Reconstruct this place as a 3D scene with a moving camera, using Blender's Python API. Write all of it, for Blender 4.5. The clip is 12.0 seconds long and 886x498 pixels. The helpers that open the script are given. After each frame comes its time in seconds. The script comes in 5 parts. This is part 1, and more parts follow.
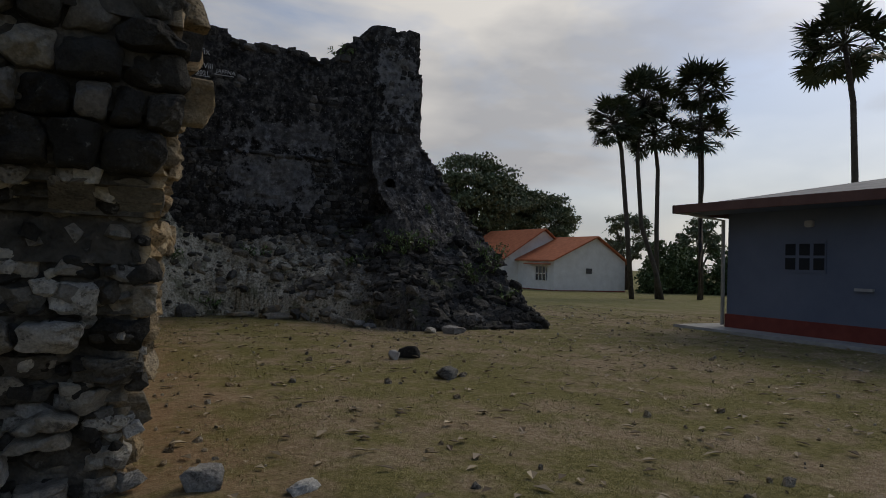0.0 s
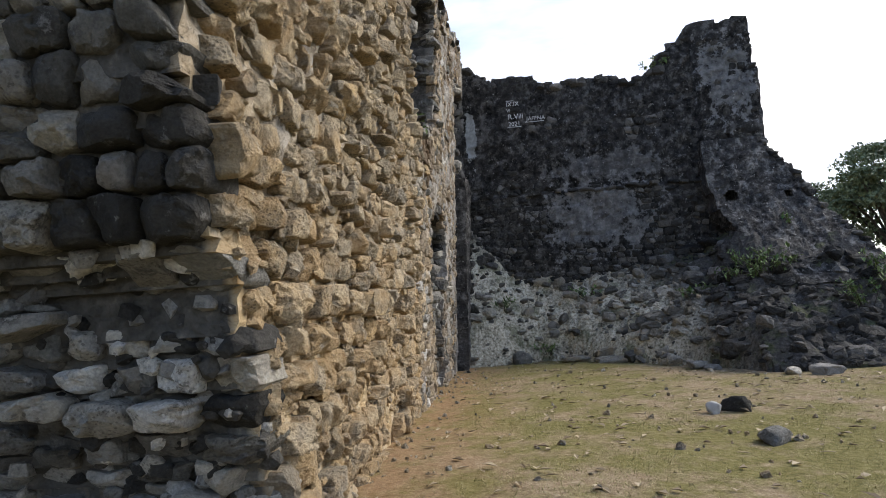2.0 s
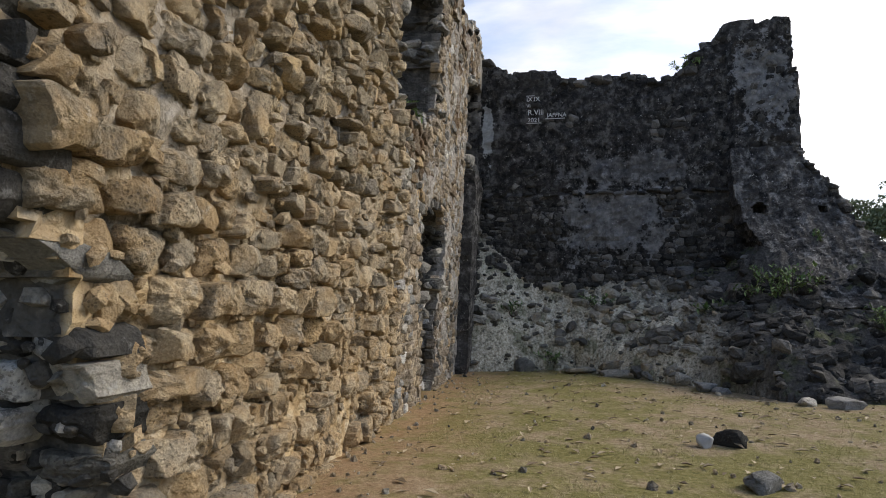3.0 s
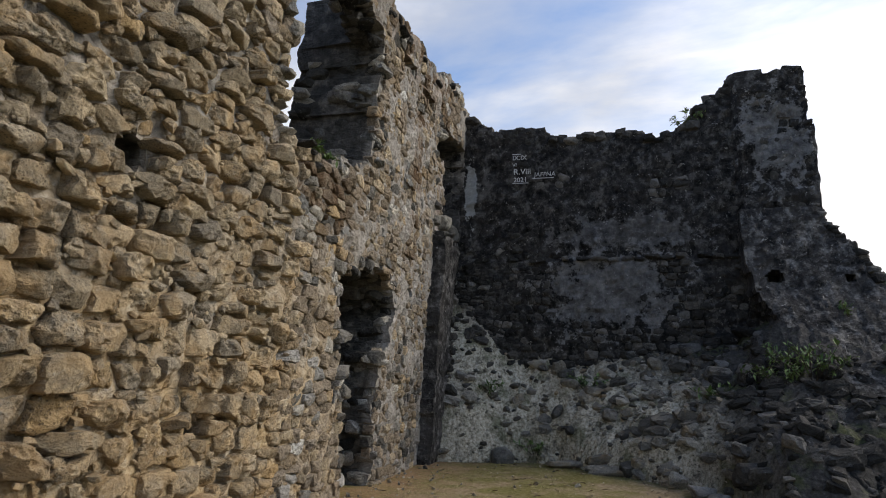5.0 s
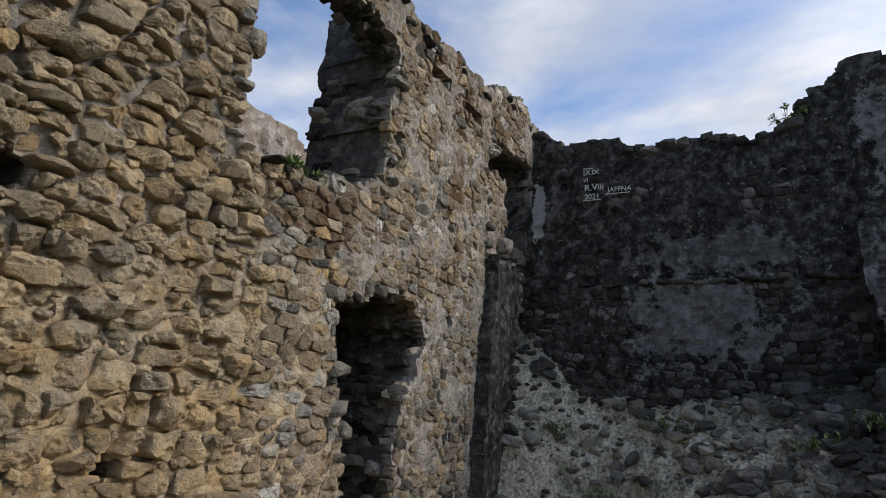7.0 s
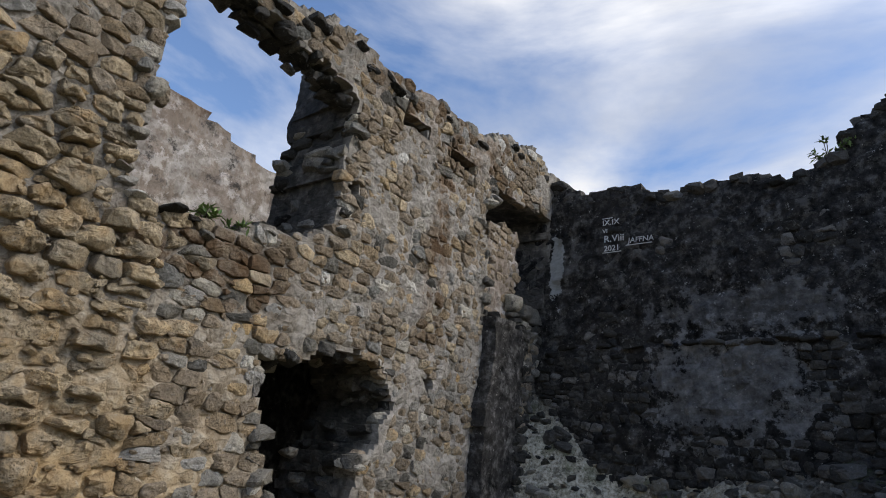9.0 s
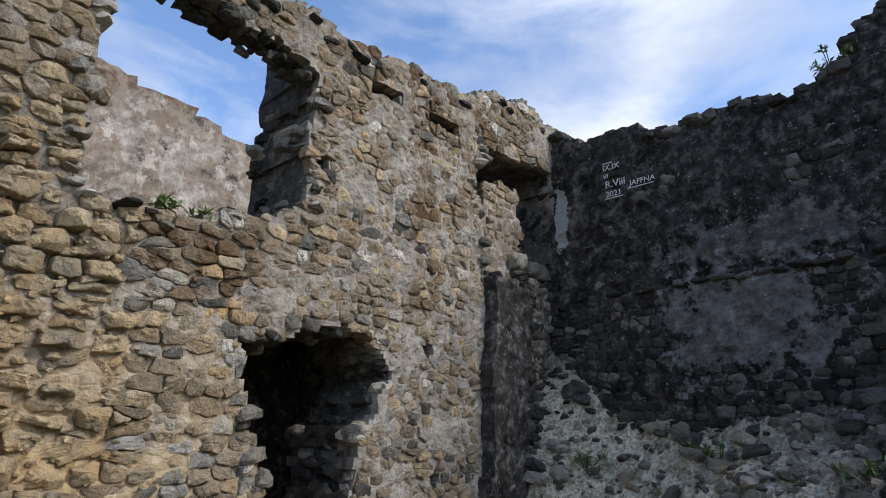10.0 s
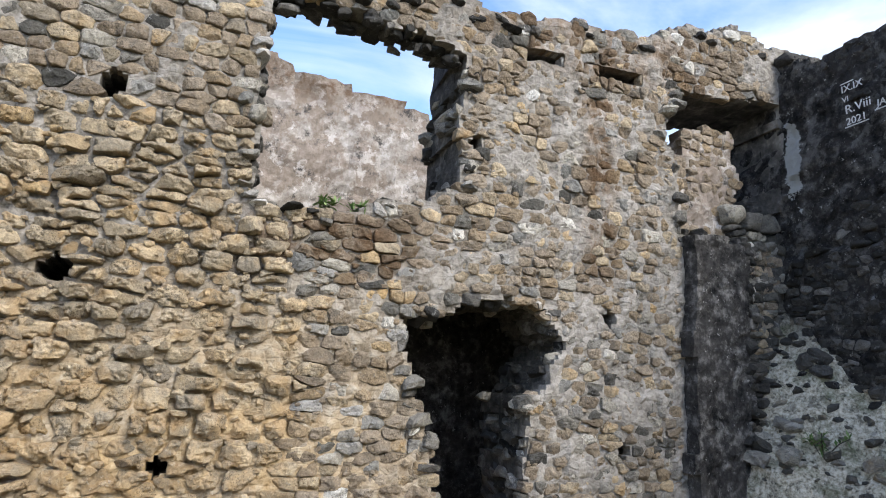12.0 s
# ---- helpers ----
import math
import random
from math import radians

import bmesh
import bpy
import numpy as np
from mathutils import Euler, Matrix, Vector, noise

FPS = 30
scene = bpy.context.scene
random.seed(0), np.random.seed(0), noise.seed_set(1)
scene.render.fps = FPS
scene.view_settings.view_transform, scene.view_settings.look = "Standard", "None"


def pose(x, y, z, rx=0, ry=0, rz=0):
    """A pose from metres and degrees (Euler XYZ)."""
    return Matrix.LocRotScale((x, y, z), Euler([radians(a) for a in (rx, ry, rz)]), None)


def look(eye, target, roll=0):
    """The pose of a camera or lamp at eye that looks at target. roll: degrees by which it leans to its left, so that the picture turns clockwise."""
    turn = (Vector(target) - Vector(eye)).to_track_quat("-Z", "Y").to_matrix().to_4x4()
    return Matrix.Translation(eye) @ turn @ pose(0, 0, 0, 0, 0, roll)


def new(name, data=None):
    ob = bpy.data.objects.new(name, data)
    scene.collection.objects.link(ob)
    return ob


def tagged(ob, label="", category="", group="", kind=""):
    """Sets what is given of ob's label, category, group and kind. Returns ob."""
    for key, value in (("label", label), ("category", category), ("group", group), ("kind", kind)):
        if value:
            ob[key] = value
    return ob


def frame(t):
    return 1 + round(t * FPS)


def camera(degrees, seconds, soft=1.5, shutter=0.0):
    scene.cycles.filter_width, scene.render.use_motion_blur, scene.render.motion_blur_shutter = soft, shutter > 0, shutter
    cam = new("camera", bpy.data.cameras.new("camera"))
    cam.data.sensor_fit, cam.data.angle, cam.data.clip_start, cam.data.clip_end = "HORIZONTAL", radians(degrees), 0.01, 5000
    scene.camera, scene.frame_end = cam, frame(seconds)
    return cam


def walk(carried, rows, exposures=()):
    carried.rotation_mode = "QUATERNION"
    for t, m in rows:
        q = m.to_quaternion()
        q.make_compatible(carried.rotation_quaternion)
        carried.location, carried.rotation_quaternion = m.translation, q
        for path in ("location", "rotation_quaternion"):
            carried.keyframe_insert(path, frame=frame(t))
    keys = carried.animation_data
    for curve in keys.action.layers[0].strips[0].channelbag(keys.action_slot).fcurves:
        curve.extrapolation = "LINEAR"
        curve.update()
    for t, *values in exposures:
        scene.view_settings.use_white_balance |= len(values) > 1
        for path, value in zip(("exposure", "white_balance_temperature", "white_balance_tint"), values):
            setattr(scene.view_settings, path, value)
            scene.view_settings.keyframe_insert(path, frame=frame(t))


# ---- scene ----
cam = camera(70.2, 12.0, soft=1.0)
PATH = [
    (0, (-0.144, -1.461, 1.189), (0.79, 0.307, 1.236), 1.9),
    (0.5, (0.181, -1.452, 1.176), (0.702, 0.479, 1.165), 1.2),
    (0.8, (0.437, -1.484, 1.137), (0.694, 0.497, 1.245), 2.5),
    (1, (0.602, -1.428, 1.166), (0.826, 0.554, 1.315), 0.7),
    (1.5, (1.019, -1.377, 1.158), (1.077, 0.618, 1.279), -2.0),
    (2, (1.148, -0.848, 1.198), (0.935, 1.132, 1.382), -3.8),
    (2.5, (1.434, -0.616, 1.241), (1.173, 1.351, 1.487), -3.3),
    (3, (1.636, -0.308, 1.258), (1.314, 1.658, 1.43), 0.0),
    (3.5, (1.899, 0.054, 1.306), (1.566, 2.005, 1.587), 2.3),
    (3.7, (1.987, 0.23, 1.284), (1.68, 2.177, 1.622), 1.5),
    (5.3, (2.898, 1.265, 1.267), (2.424, 3.164, 1.678), 1.2),
    (5.5, (3.01, 1.343, 1.276), (2.546, 3.253, 1.644), 1.2),
    (6, (3.209, 1.702, 1.278), (2.533, 3.504, 1.821), 3.5),
    (6.5, (3.411, 2.021, 1.416), (2.608, 3.788, 1.9), 2.1),
    (7, (3.733, 2.28, 1.395), (2.871, 4.018, 1.883), 2.8),
    (7.1, (3.734, 2.342, 1.425), (2.84, 4.048, 1.962), 2.6),
    (7.2, (3.767, 2.431, 1.438), (2.838, 4.1, 2.028), 3.9),
    (8.8, (4.756, 3.426, 1.515), (3.606, 4.912, 2.2), 3.2),
    (9, (4.809, 3.558, 1.523), (3.688, 5.076, 2.186), 4.9),
    (9.5, (5.104, 3.883, 1.496), (3.853, 5.311, 2.126), 2.6),
    (9.7, (5.15, 3.983, 1.505), (3.942, 5.463, 2.099), -1.4),
    (10, (5.344, 4.131, 1.478), (4.085, 5.575, 2.054), -0.4),
    (10.5, (5.535, 4.435, 1.486), (4.143, 5.744, 2.077), 2.9),
    (11, (5.911, 4.682, 1.55), (4.307, 5.769, 2.046), 4.9),
    (11.5, (6.104, 5.026, 1.446), (4.337, 5.879, 1.836), 3.1),
    (12, (6.264, 5.315, 1.628), (4.447, 6.023, 2.069), 1.7),
]
walk(cam, [(t, look(eye, target, roll)) for t, eye, target, roll in PATH],
     [(0, -1.28, 7000, 10), (0.5, -0.72, 7000, 10), (1.0, -0.68, 6900, 10), (1.5, -0.15, 6700, 10), (2.0, 0.5, 6700, 10), (2.5, 0.5, 6700, 10), (3.1, 0.15, 6900, 10), (3.7, 0.0, 6900, 10), (6.5, -0.06, 6900, 10), (9.5, -0.14, 6500, 10), (10, 0.26, 6500, 10), (10.5, 0.24, 6450, 10), (11.0, 0.3, 6450, 10), (11.5, 0.82, 6400, 10), (12, 0.85, 6350, 10)])

# ---- light ----
SUN_AZ, SUN_EL = radians(70), radians(38)   # azimuth from +y towards +x
world = bpy.data.worlds.new("sky")
scene.world = world
world.use_nodes = True
wn, wl = world.node_tree.nodes, world.node_tree.links
wn.clear()
w_out = wn.new("ShaderNodeOutputWorld")
w_bg = wn.new("ShaderNodeBackground")
w_sky = wn.new("ShaderNodeTexSky")
w_sky.sky_type = 'NISHITA'
w_sky.sun_disc = False
w_sky.sun_elevation, w_sky.sun_rotation = SUN_EL, SUN_AZ
w_sky.dust_density = 1.0
w_co = wn.new("ShaderNodeTexCoord")
w_map = wn.new("ShaderNodeMapping")
w_map.inputs["Scale"].default_value = (1.0, 1.0, 2.6)
w_noise = wn.new("ShaderNodeTexNoise")
w_noise.inputs["Scale"].default_value = 1.7
w_noise.inputs["Detail"].default_value = 9.0
w_noise.inputs["Roughness"].default_value = 0.55
w_noise.inputs["Distortion"].default_value = 0.5
w_ramp = wn.new("ShaderNodeValToRGB")
w_ramp.color_ramp.elements[0].position = 0.41
w_ramp.color_ramp.elements[1].position = 0.68
w_mix = wn.new("ShaderNodeMix")
w_mix.data_type = 'RGBA'
w_blue = wn.new("ShaderNodeMix")
w_blue.data_type, w_blue.blend_type = 'RGBA', 'MULTIPLY'
w_blue.inputs["Factor"].default_value = 1.0
w_blue.inputs["B"].default_value = (1.5, 1.65, 1.9, 1)
w_xyz = wn.new("ShaderNodeSeparateXYZ")
w_haze = wn.new("ShaderNodeMapRange")
w_haze.inputs["From Min"].default_value, w_haze.inputs["From Max"].default_value = 0.0, 0.33
w_haze.inputs["To Min"].default_value, w_haze.inputs["To Max"].default_value = 1.0, 0.0
w_max = wn.new("ShaderNodeMath")
w_max.operation = 'MAXIMUM'
wl.new(w_co.outputs["Generated"], w_xyz.inputs[0])
wl.new(w_xyz.outputs["Z"], w_haze.inputs["Value"])
wl.new(w_co.outputs["Generated"], w_map.inputs["Vector"])
wl.new(w_map.outputs["Vector"], w_noise.inputs["Vector"])
w_lean = wn.new("ShaderNodeVectorMath")
w_lean.operation = 'DOT_PRODUCT'
w_lean.inputs[1].default_value = (math.sin(radians(28)) * 0.15, math.cos(radians(28)) * 0.15, 0)
w_bank = wn.new("ShaderNodeMath")
w_bank.operation = 'ADD'
w_bank2 = wn.new("ShaderNodeMath")
w_bank2.operation = 'SUBTRACT'
w_bank2.inputs[1].default_value = 0.045
wl.new(w_co.outputs["Generated"], w_lean.inputs[0])
wl.new(w_noise.outputs["Fac"], w_bank.inputs[0])
wl.new(w_lean.outputs["Value"], w_bank.inputs[1])
wl.new(w_bank.outputs[0], w_bank2.inputs[0])
wl.new(w_bank2.outputs[0], w_ramp.inputs["Fac"])
# clouds: greyer bellies, brighter towards the veiled sun
w_belly = wn.new("ShaderNodeTexNoise")
w_belly.inputs["Scale"].default_value, w_belly.inputs["Detail"].default_value = 2.6, 7.0
w_shade = wn.new("ShaderNodeValToRGB")
w_shade.color_ramp.elements[0].position, w_shade.color_ramp.elements[0].color = 0.38, (5.9, 6.2, 6.9, 1)
w_shade.color_ramp.elements[1].position, w_shade.color_ramp.elements[1].color = 0.6, (10.0, 10.0, 10.1, 1)
w_near = wn.new("ShaderNodeVectorMath")
w_near.operation = 'DOT_PRODUCT'
w_near.inputs[1].default_value = (math.sin(SUN_AZ) * math.cos(SUN_EL), math.cos(SUN_AZ) * math.cos(SUN_EL), math.sin(SUN_EL))
w_glow = wn.new("ShaderNodeMapRange")
w_glow.inputs["From Min"].default_value, w_glow.inputs["From Max"].default_value = 0.45, 1.0
w_glow.inputs["To Min"].default_value, w_glow.inputs["To Max"].default_value = 1.0, 1.6
w_lit = wn.new("ShaderNodeVectorMath")
w_lit.operation = 'SCALE'
wl.new(w_map.outputs["Vector"], w_belly.inputs["Vector"])
wl.new(w_belly.outputs["Fac"], w_shade.inputs["Fac"])
wl.new(w_co.outputs["Generated"], w_near.inputs[0])
wl.new(w_near.outputs["Value"], w_glow.inputs["Value"])
wl.new(w_shade.outputs["Color"], w_lit.inputs[0])
wl.new(w_glow.outputs[0], w_lit.inputs["Scale"])
wl.new(w_lit.outputs["Vector"], w_mix.inputs["B"])
wl.new(w_ramp.outputs["Color"], w_max.inputs[0])
wl.new(w_haze.outputs[0], w_max.inputs[1])
wl.new(w_max.outputs[0], w_mix.inputs["Factor"])
wl.new(w_sky.outputs["Color"], w_blue.inputs["A"])
wl.new(w_blue.outputs["Result"], w_mix.inputs["A"])
wl.new(w_mix.outputs["Result"], w_bg.inputs["Color"])
w_bg.inputs["Strength"].default_value = 0.12
wl.new(w_bg.outputs["Background"], w_out.inputs["Surface"])

sun_data = bpy.data.lights.new("sun", 'SUN')
sun_data.energy, sun_data.angle, sun_data.color = 2.7, radians(28), (1.0, 0.93, 0.82)
sun = new("sun", sun_data)
sun.matrix_world = look((0, 0, 0), (-math.sin(SUN_AZ) * math.cos(SUN_EL), -math.cos(SUN_AZ) * math.cos(SUN_EL), -math.sin(SUN_EL)))


# ---- materials ----
class Mat:
    """A node material with short calls for textures, ramps and mixes."""

    def __init__(self, name, rough=0.9, spec=0.25):
        self.m = bpy.data.materials.new(name)
        self.m.use_nodes = True
        self.n, self.l = self.m.node_tree.nodes, self.m.node_tree.links
        self.b = self.n["Principled BSDF"]
        self.b.inputs["Roughness"].default_value = rough
        self.b.inputs["Specular IOR Level"].default_value = spec
        self.geo = self.n.new("ShaderNodeNewGeometry")
        self.pos = self.geo.outputs["Position"]

    def scaled(self, scale, vec=None):
        k = self.n.new("ShaderNodeMapping")
        k.inputs["Scale"].default_value = scale
        self.l.new(vec or self.pos, k.inputs["Vector"])
        return k.outputs["Vector"]

    def noise(self, scale, detail=6.0, rough=0.6, vec=None, dist=0.0):
        k = self.n.new("ShaderNodeTexNoise")
        k.inputs["Scale"].default_value, k.inputs["Detail"].default_value = scale, detail
        k.inputs["Roughness"].default_value, k.inputs["Distortion"].default_value = rough, dist
        self.l.new(vec or self.pos, k.inputs["Vector"])
        return k.outputs["Fac"]

    def cells(self, scale, vec=None, feature='F1'):
        k = self.n.new("ShaderNodeTexVoronoi")
        k.feature = feature
        k.inputs["Scale"].default_value = scale
        self.l.new(vec or self.pos, k.inputs["Vector"])
        return k.outputs["Distance"]

    def ramp(self, fac, *stops):
        k = self.n.new("ShaderNodeValToRGB")
        e = k.color_ramp.elements
        while len(e) < len(stops):
            e.new(0.5)
        for i, (p, c) in enumerate(stops):
            e[i].position = p
            e[i].color = (*c, 1) if len(c) == 3 else c
        self.l.new(fac, k.inputs["Fac"])
        return k.outputs["Color"]

    def grey(self, fac, a, b):
        return self.ramp(fac, (a, (0, 0, 0)), (b, (1, 1, 1)))

    def put(self, sock, v):
        if isinstance(v, tuple):
            sock.default_value = (*v, 1) if len(v) == 3 else v
        elif isinstance(v, (int, float)):
            sock.default_value = v
        else:
            self.l.new(v, sock)

    def mix(self, fac, a, b, mode='MIX'):
        k = self.n.new("ShaderNodeMix")
        k.data_type, k.blend_type = 'RGBA', mode
        self.put(k.inputs["Factor"], fac)
        self.put(k.inputs["A"], a)
        self.put(k.inputs["B"], b)
        return k.outputs["Result"]

    def math(self, op, a, b=0.0, c=0.0):
        k = self.n.new("ShaderNodeMath")
        k.operation = op
        for s, v in zip(k.inputs, (a, b, c)):
            self.put(s, v)
        return k.outputs[0]

    def xyz(self, vec=None):
        k = self.n.new("ShaderNodeSeparateXYZ")
        self.l.new(vec or self.pos, k.inputs[0])
        return k.outputs

    def band(self, v, a, b, soft):
        """1 between a and b, fading over soft."""
        k1 = self.n.new("ShaderNodeMapRange")
        k2 = self.n.new("ShaderNodeMapRange")
        for k, lo, hi in ((k1, a - soft, a + soft), (k2, b + soft, b - soft)):
            self.put(k.inputs["Value"], v)
            k.inputs["From Min"].default_value, k.inputs["From Max"].default_value = lo, hi
        return self.math('MULTIPLY', k1.outputs[0], k2.outputs[0])

    def bump(self, height, strength=0.5, distance=0.02):
        k = self.n.new("ShaderNodeBump")
        k.inputs["Strength"].default_value, k.inputs["Distance"].default_value = strength, distance
        self.l.new(height, k.inputs["Height"])
        old = self.b.inputs["Normal"]
        if old.is_linked:
            self.l.new(old.links[0].from_socket, k.inputs["Normal"])
        self.l.new(k.outputs["Normal"], old)

    def colour(self, c):
        self.put(self.b.inputs["Base Color"], c)
        return self.m


def stained(m, c):
    """Rust-brown runs below the roof sockets and the window sill."""
    x, y, z = m.xyz()
    rust = m.math('MULTIPLY', m.band(y, 9.45, 9.9, 0.12), m.band(z, 3.0, 5.5, 0.3))
    sill = m.math('MULTIPLY', m.band(y, 5.7, 7.4, 0.4), m.band(z, 2.7, 3.35, 0.15))
    top = m.math('MULTIPLY', m.band(z, 5.5, 6.4, 0.15), m.band(y, 8.0, 11.4, 0.5))
    r = m.math('MAXIMUM', m.math('MAXIMUM', rust, sill), m.math('MULTIPLY', top, 0.8))
    r = m.math('MULTIPLY', r, m.grey(m.noise(4, 6, 0.7), 0.32, 0.5))
    return m.mix(m.math('MULTIPLY', r, 0.85), c, m.ramp(m.noise(7, 7, 0.65), (0.3, (0.08, 0.05, 0.028)), (0.7, (0.22, 0.135, 0.07))))


def stone_material(name, joined, palette, dark=0.0, tint=(1, 1, 1)):
    """Weathered coral and lime stone: a tone for each stone, grey crust, ochre breaks, ribs or pits on some."""
    m = Mat(name, 0.95, 0.12)
    if joined:
        rnd = m.geo.outputs["Random Per Island"]
    else:
        k = m.n.new("ShaderNodeObjectInfo")
        rnd = k.outputs["Random"]
    base = m.ramp(rnd, *palette)
    other = m.math('FRACT', m.math('MULTIPLY', rnd, 17.3))
    fine = m.noise(70, 5, 0.65)
    tone = m.noise(9, 7, 0.66, dist=0.6)
    crust = m.noise(4.5, 8, 0.7, dist=0.4)
    c = m.mix(0.7, base, m.ramp(fine, (0.3, (0.6, 0.6, 0.59)), (0.7, (1.34, 1.32, 1.28))), 'MULTIPLY')
    c = m.mix(0.75, c, m.ramp(tone, (0.3, (0.55, 0.54, 0.53)), (0.5, (1, 1, 1)), (0.7, (1.35, 1.32, 1.25))), 'MULTIPLY')
    if not dark:
        ochre = m.noise(2.6, 6, 0.65)
        x, y, z = m.xyz()
        low = m.math('MULTIPLY', m.band(z, -1, 2.0, 0.8), m.band(y, -3, 6.6, 1.0))
        f = m.math('MULTIPLY', m.grey(m.math('ADD', ochre, m.math('MULTIPLY', low, 0.1)), 0.50, 0.64), 0.6)
        c = m.mix(f, c, m.ramp(tone, (0.3, (0.34, 0.225, 0.11)), (0.7, (0.58, 0.45, 0.27))))
    if dark < 0.03:
        c = m.mix(m.math('MULTIPLY', m.grey(crust, 0.5, 0.62), 0.6), c, m.ramp(fine, (0.3, (0.11, 0.107, 0.098)), (0.7, (0.27, 0.262, 0.24))))
    c = m.mix(m.math('MULTIPLY', m.grey(m.noise(6.5, 8, 0.72), 0.60 - dark, 0.68 - dark), 0.8), c, (0.045, 0.044, 0.041))
    pale = m.noise(13, 6, 0.7)
    c = m.mix(m.math('MULTIPLY', m.grey(pale, 0.6, 0.67), 0.5), c, (0.60, 0.58, 0.53) if dark < 0.05 else (0.30, 0.295, 0.28))
    if palette is PALE:
        c = stained(m, c)
    c = m.mix(1.0, c, tint, 'MULTIPLY')
    pores = m.cells(48)
    pitted = m.math('GREATER_THAN', other, 0.72)
    hole = m.math('MULTIPLY', m.math('LESS_THAN', pores, 0.3), m.math('MULTIPLY', pitted, 0.45))
    c = m.mix(hole, c, (0.06, 0.052, 0.044))
    ribs = m.noise(16, 3, 0.5, m.scaled((1.0, 0.5, 3.6)), 0.8)
    ribbed = m.math('MULTIPLY', m.math('LESS_THAN', other, 0.3), ribs)
    m.bump(ribbed, 0.6, 0.02)
    m.bump(m.math('MULTIPLY', m.grey(pores, 0.1, 0.4), pitted), 0.6, 0.012)
    m.bump(tone, 0.8, 0.05)
    m.bump(m.noise(26, 6, 0.75), 1.0, 0.03)
    m.bump(fine, 0.3, 0.004)
    return m.colour(c)


WARM = ((0.0, (0.22, 0.21, 0.185)), (0.2, (0.50, 0.45, 0.36)), (0.4, (0.36, 0.335, 0.285)), (0.6, (0.54, 0.48, 0.38)), (0.8, (0.41, 0.385, 0.335)), (0.92, (0.25, 0.24, 0.22)), (1.0, (0.52, 0.42, 0.27)))
GREY = ((0.0, (0.15, 0.15, 0.14)), (0.3, (0.36, 0.35, 0.33)), (0.5, (0.24, 0.23, 0.21)), (0.75, (0.46, 0.43, 0.37)), (1.0, (0.58, 0.57, 0.54)))
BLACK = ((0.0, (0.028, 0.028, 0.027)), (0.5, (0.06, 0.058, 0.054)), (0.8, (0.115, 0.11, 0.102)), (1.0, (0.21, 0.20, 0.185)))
RUBBLE = ((0.0, (0.07, 0.067, 0.058)), (0.5, (0.24, 0.22, 0.18)), (1.0, (0.48, 0.45, 0.38)))

PALE = ((0.0, (0.31, 0.27, 0.215)), (0.25, (0.49, 0.435, 0.355)), (0.5, (0.56, 0.51, 0.43)), (0.75, (0.40, 0.35, 0.28)), (1.0, (0.52, 0.43, 0.30)))
M_PALE_J = stone_material("pale_rubble_stone", True, PALE, 0.01, (0.61, 0.565, 0.52))
M_STONE = stone_material("warm_rubble_stone", False, WARM, 0.0, (0.92, 0.835, 0.715))
M_STONE_J = stone_material("warm_rubble_stone_small", True, WARM, 0.0, (0.92, 0.835, 0.715))
M_GREY = stone_material("grey_rubble_stone", False, GREY, 0.04)
M_GREY_J = stone_material("grey_rubble_stone_small", True, GREY, 0.04)
# Black and dark grey stone, also set deep in openings for their shade.
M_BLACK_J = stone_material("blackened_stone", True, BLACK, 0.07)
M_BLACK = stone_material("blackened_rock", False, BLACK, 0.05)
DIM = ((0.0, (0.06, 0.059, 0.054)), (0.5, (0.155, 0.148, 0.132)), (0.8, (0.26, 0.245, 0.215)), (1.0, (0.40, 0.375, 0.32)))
M_DIM_J = stone_material("dark_grey_stone", True, DIM, 0.05)
M_DIM = stone_material("soot_grey_block", False, DIM, 0.05)
M_RUBBLE_J = stone_material("fallen_rubble", True, RUBBLE, 0.0)
M_RUBBLE = stone_material("fallen_rock", False, RUBBLE, 0.0)


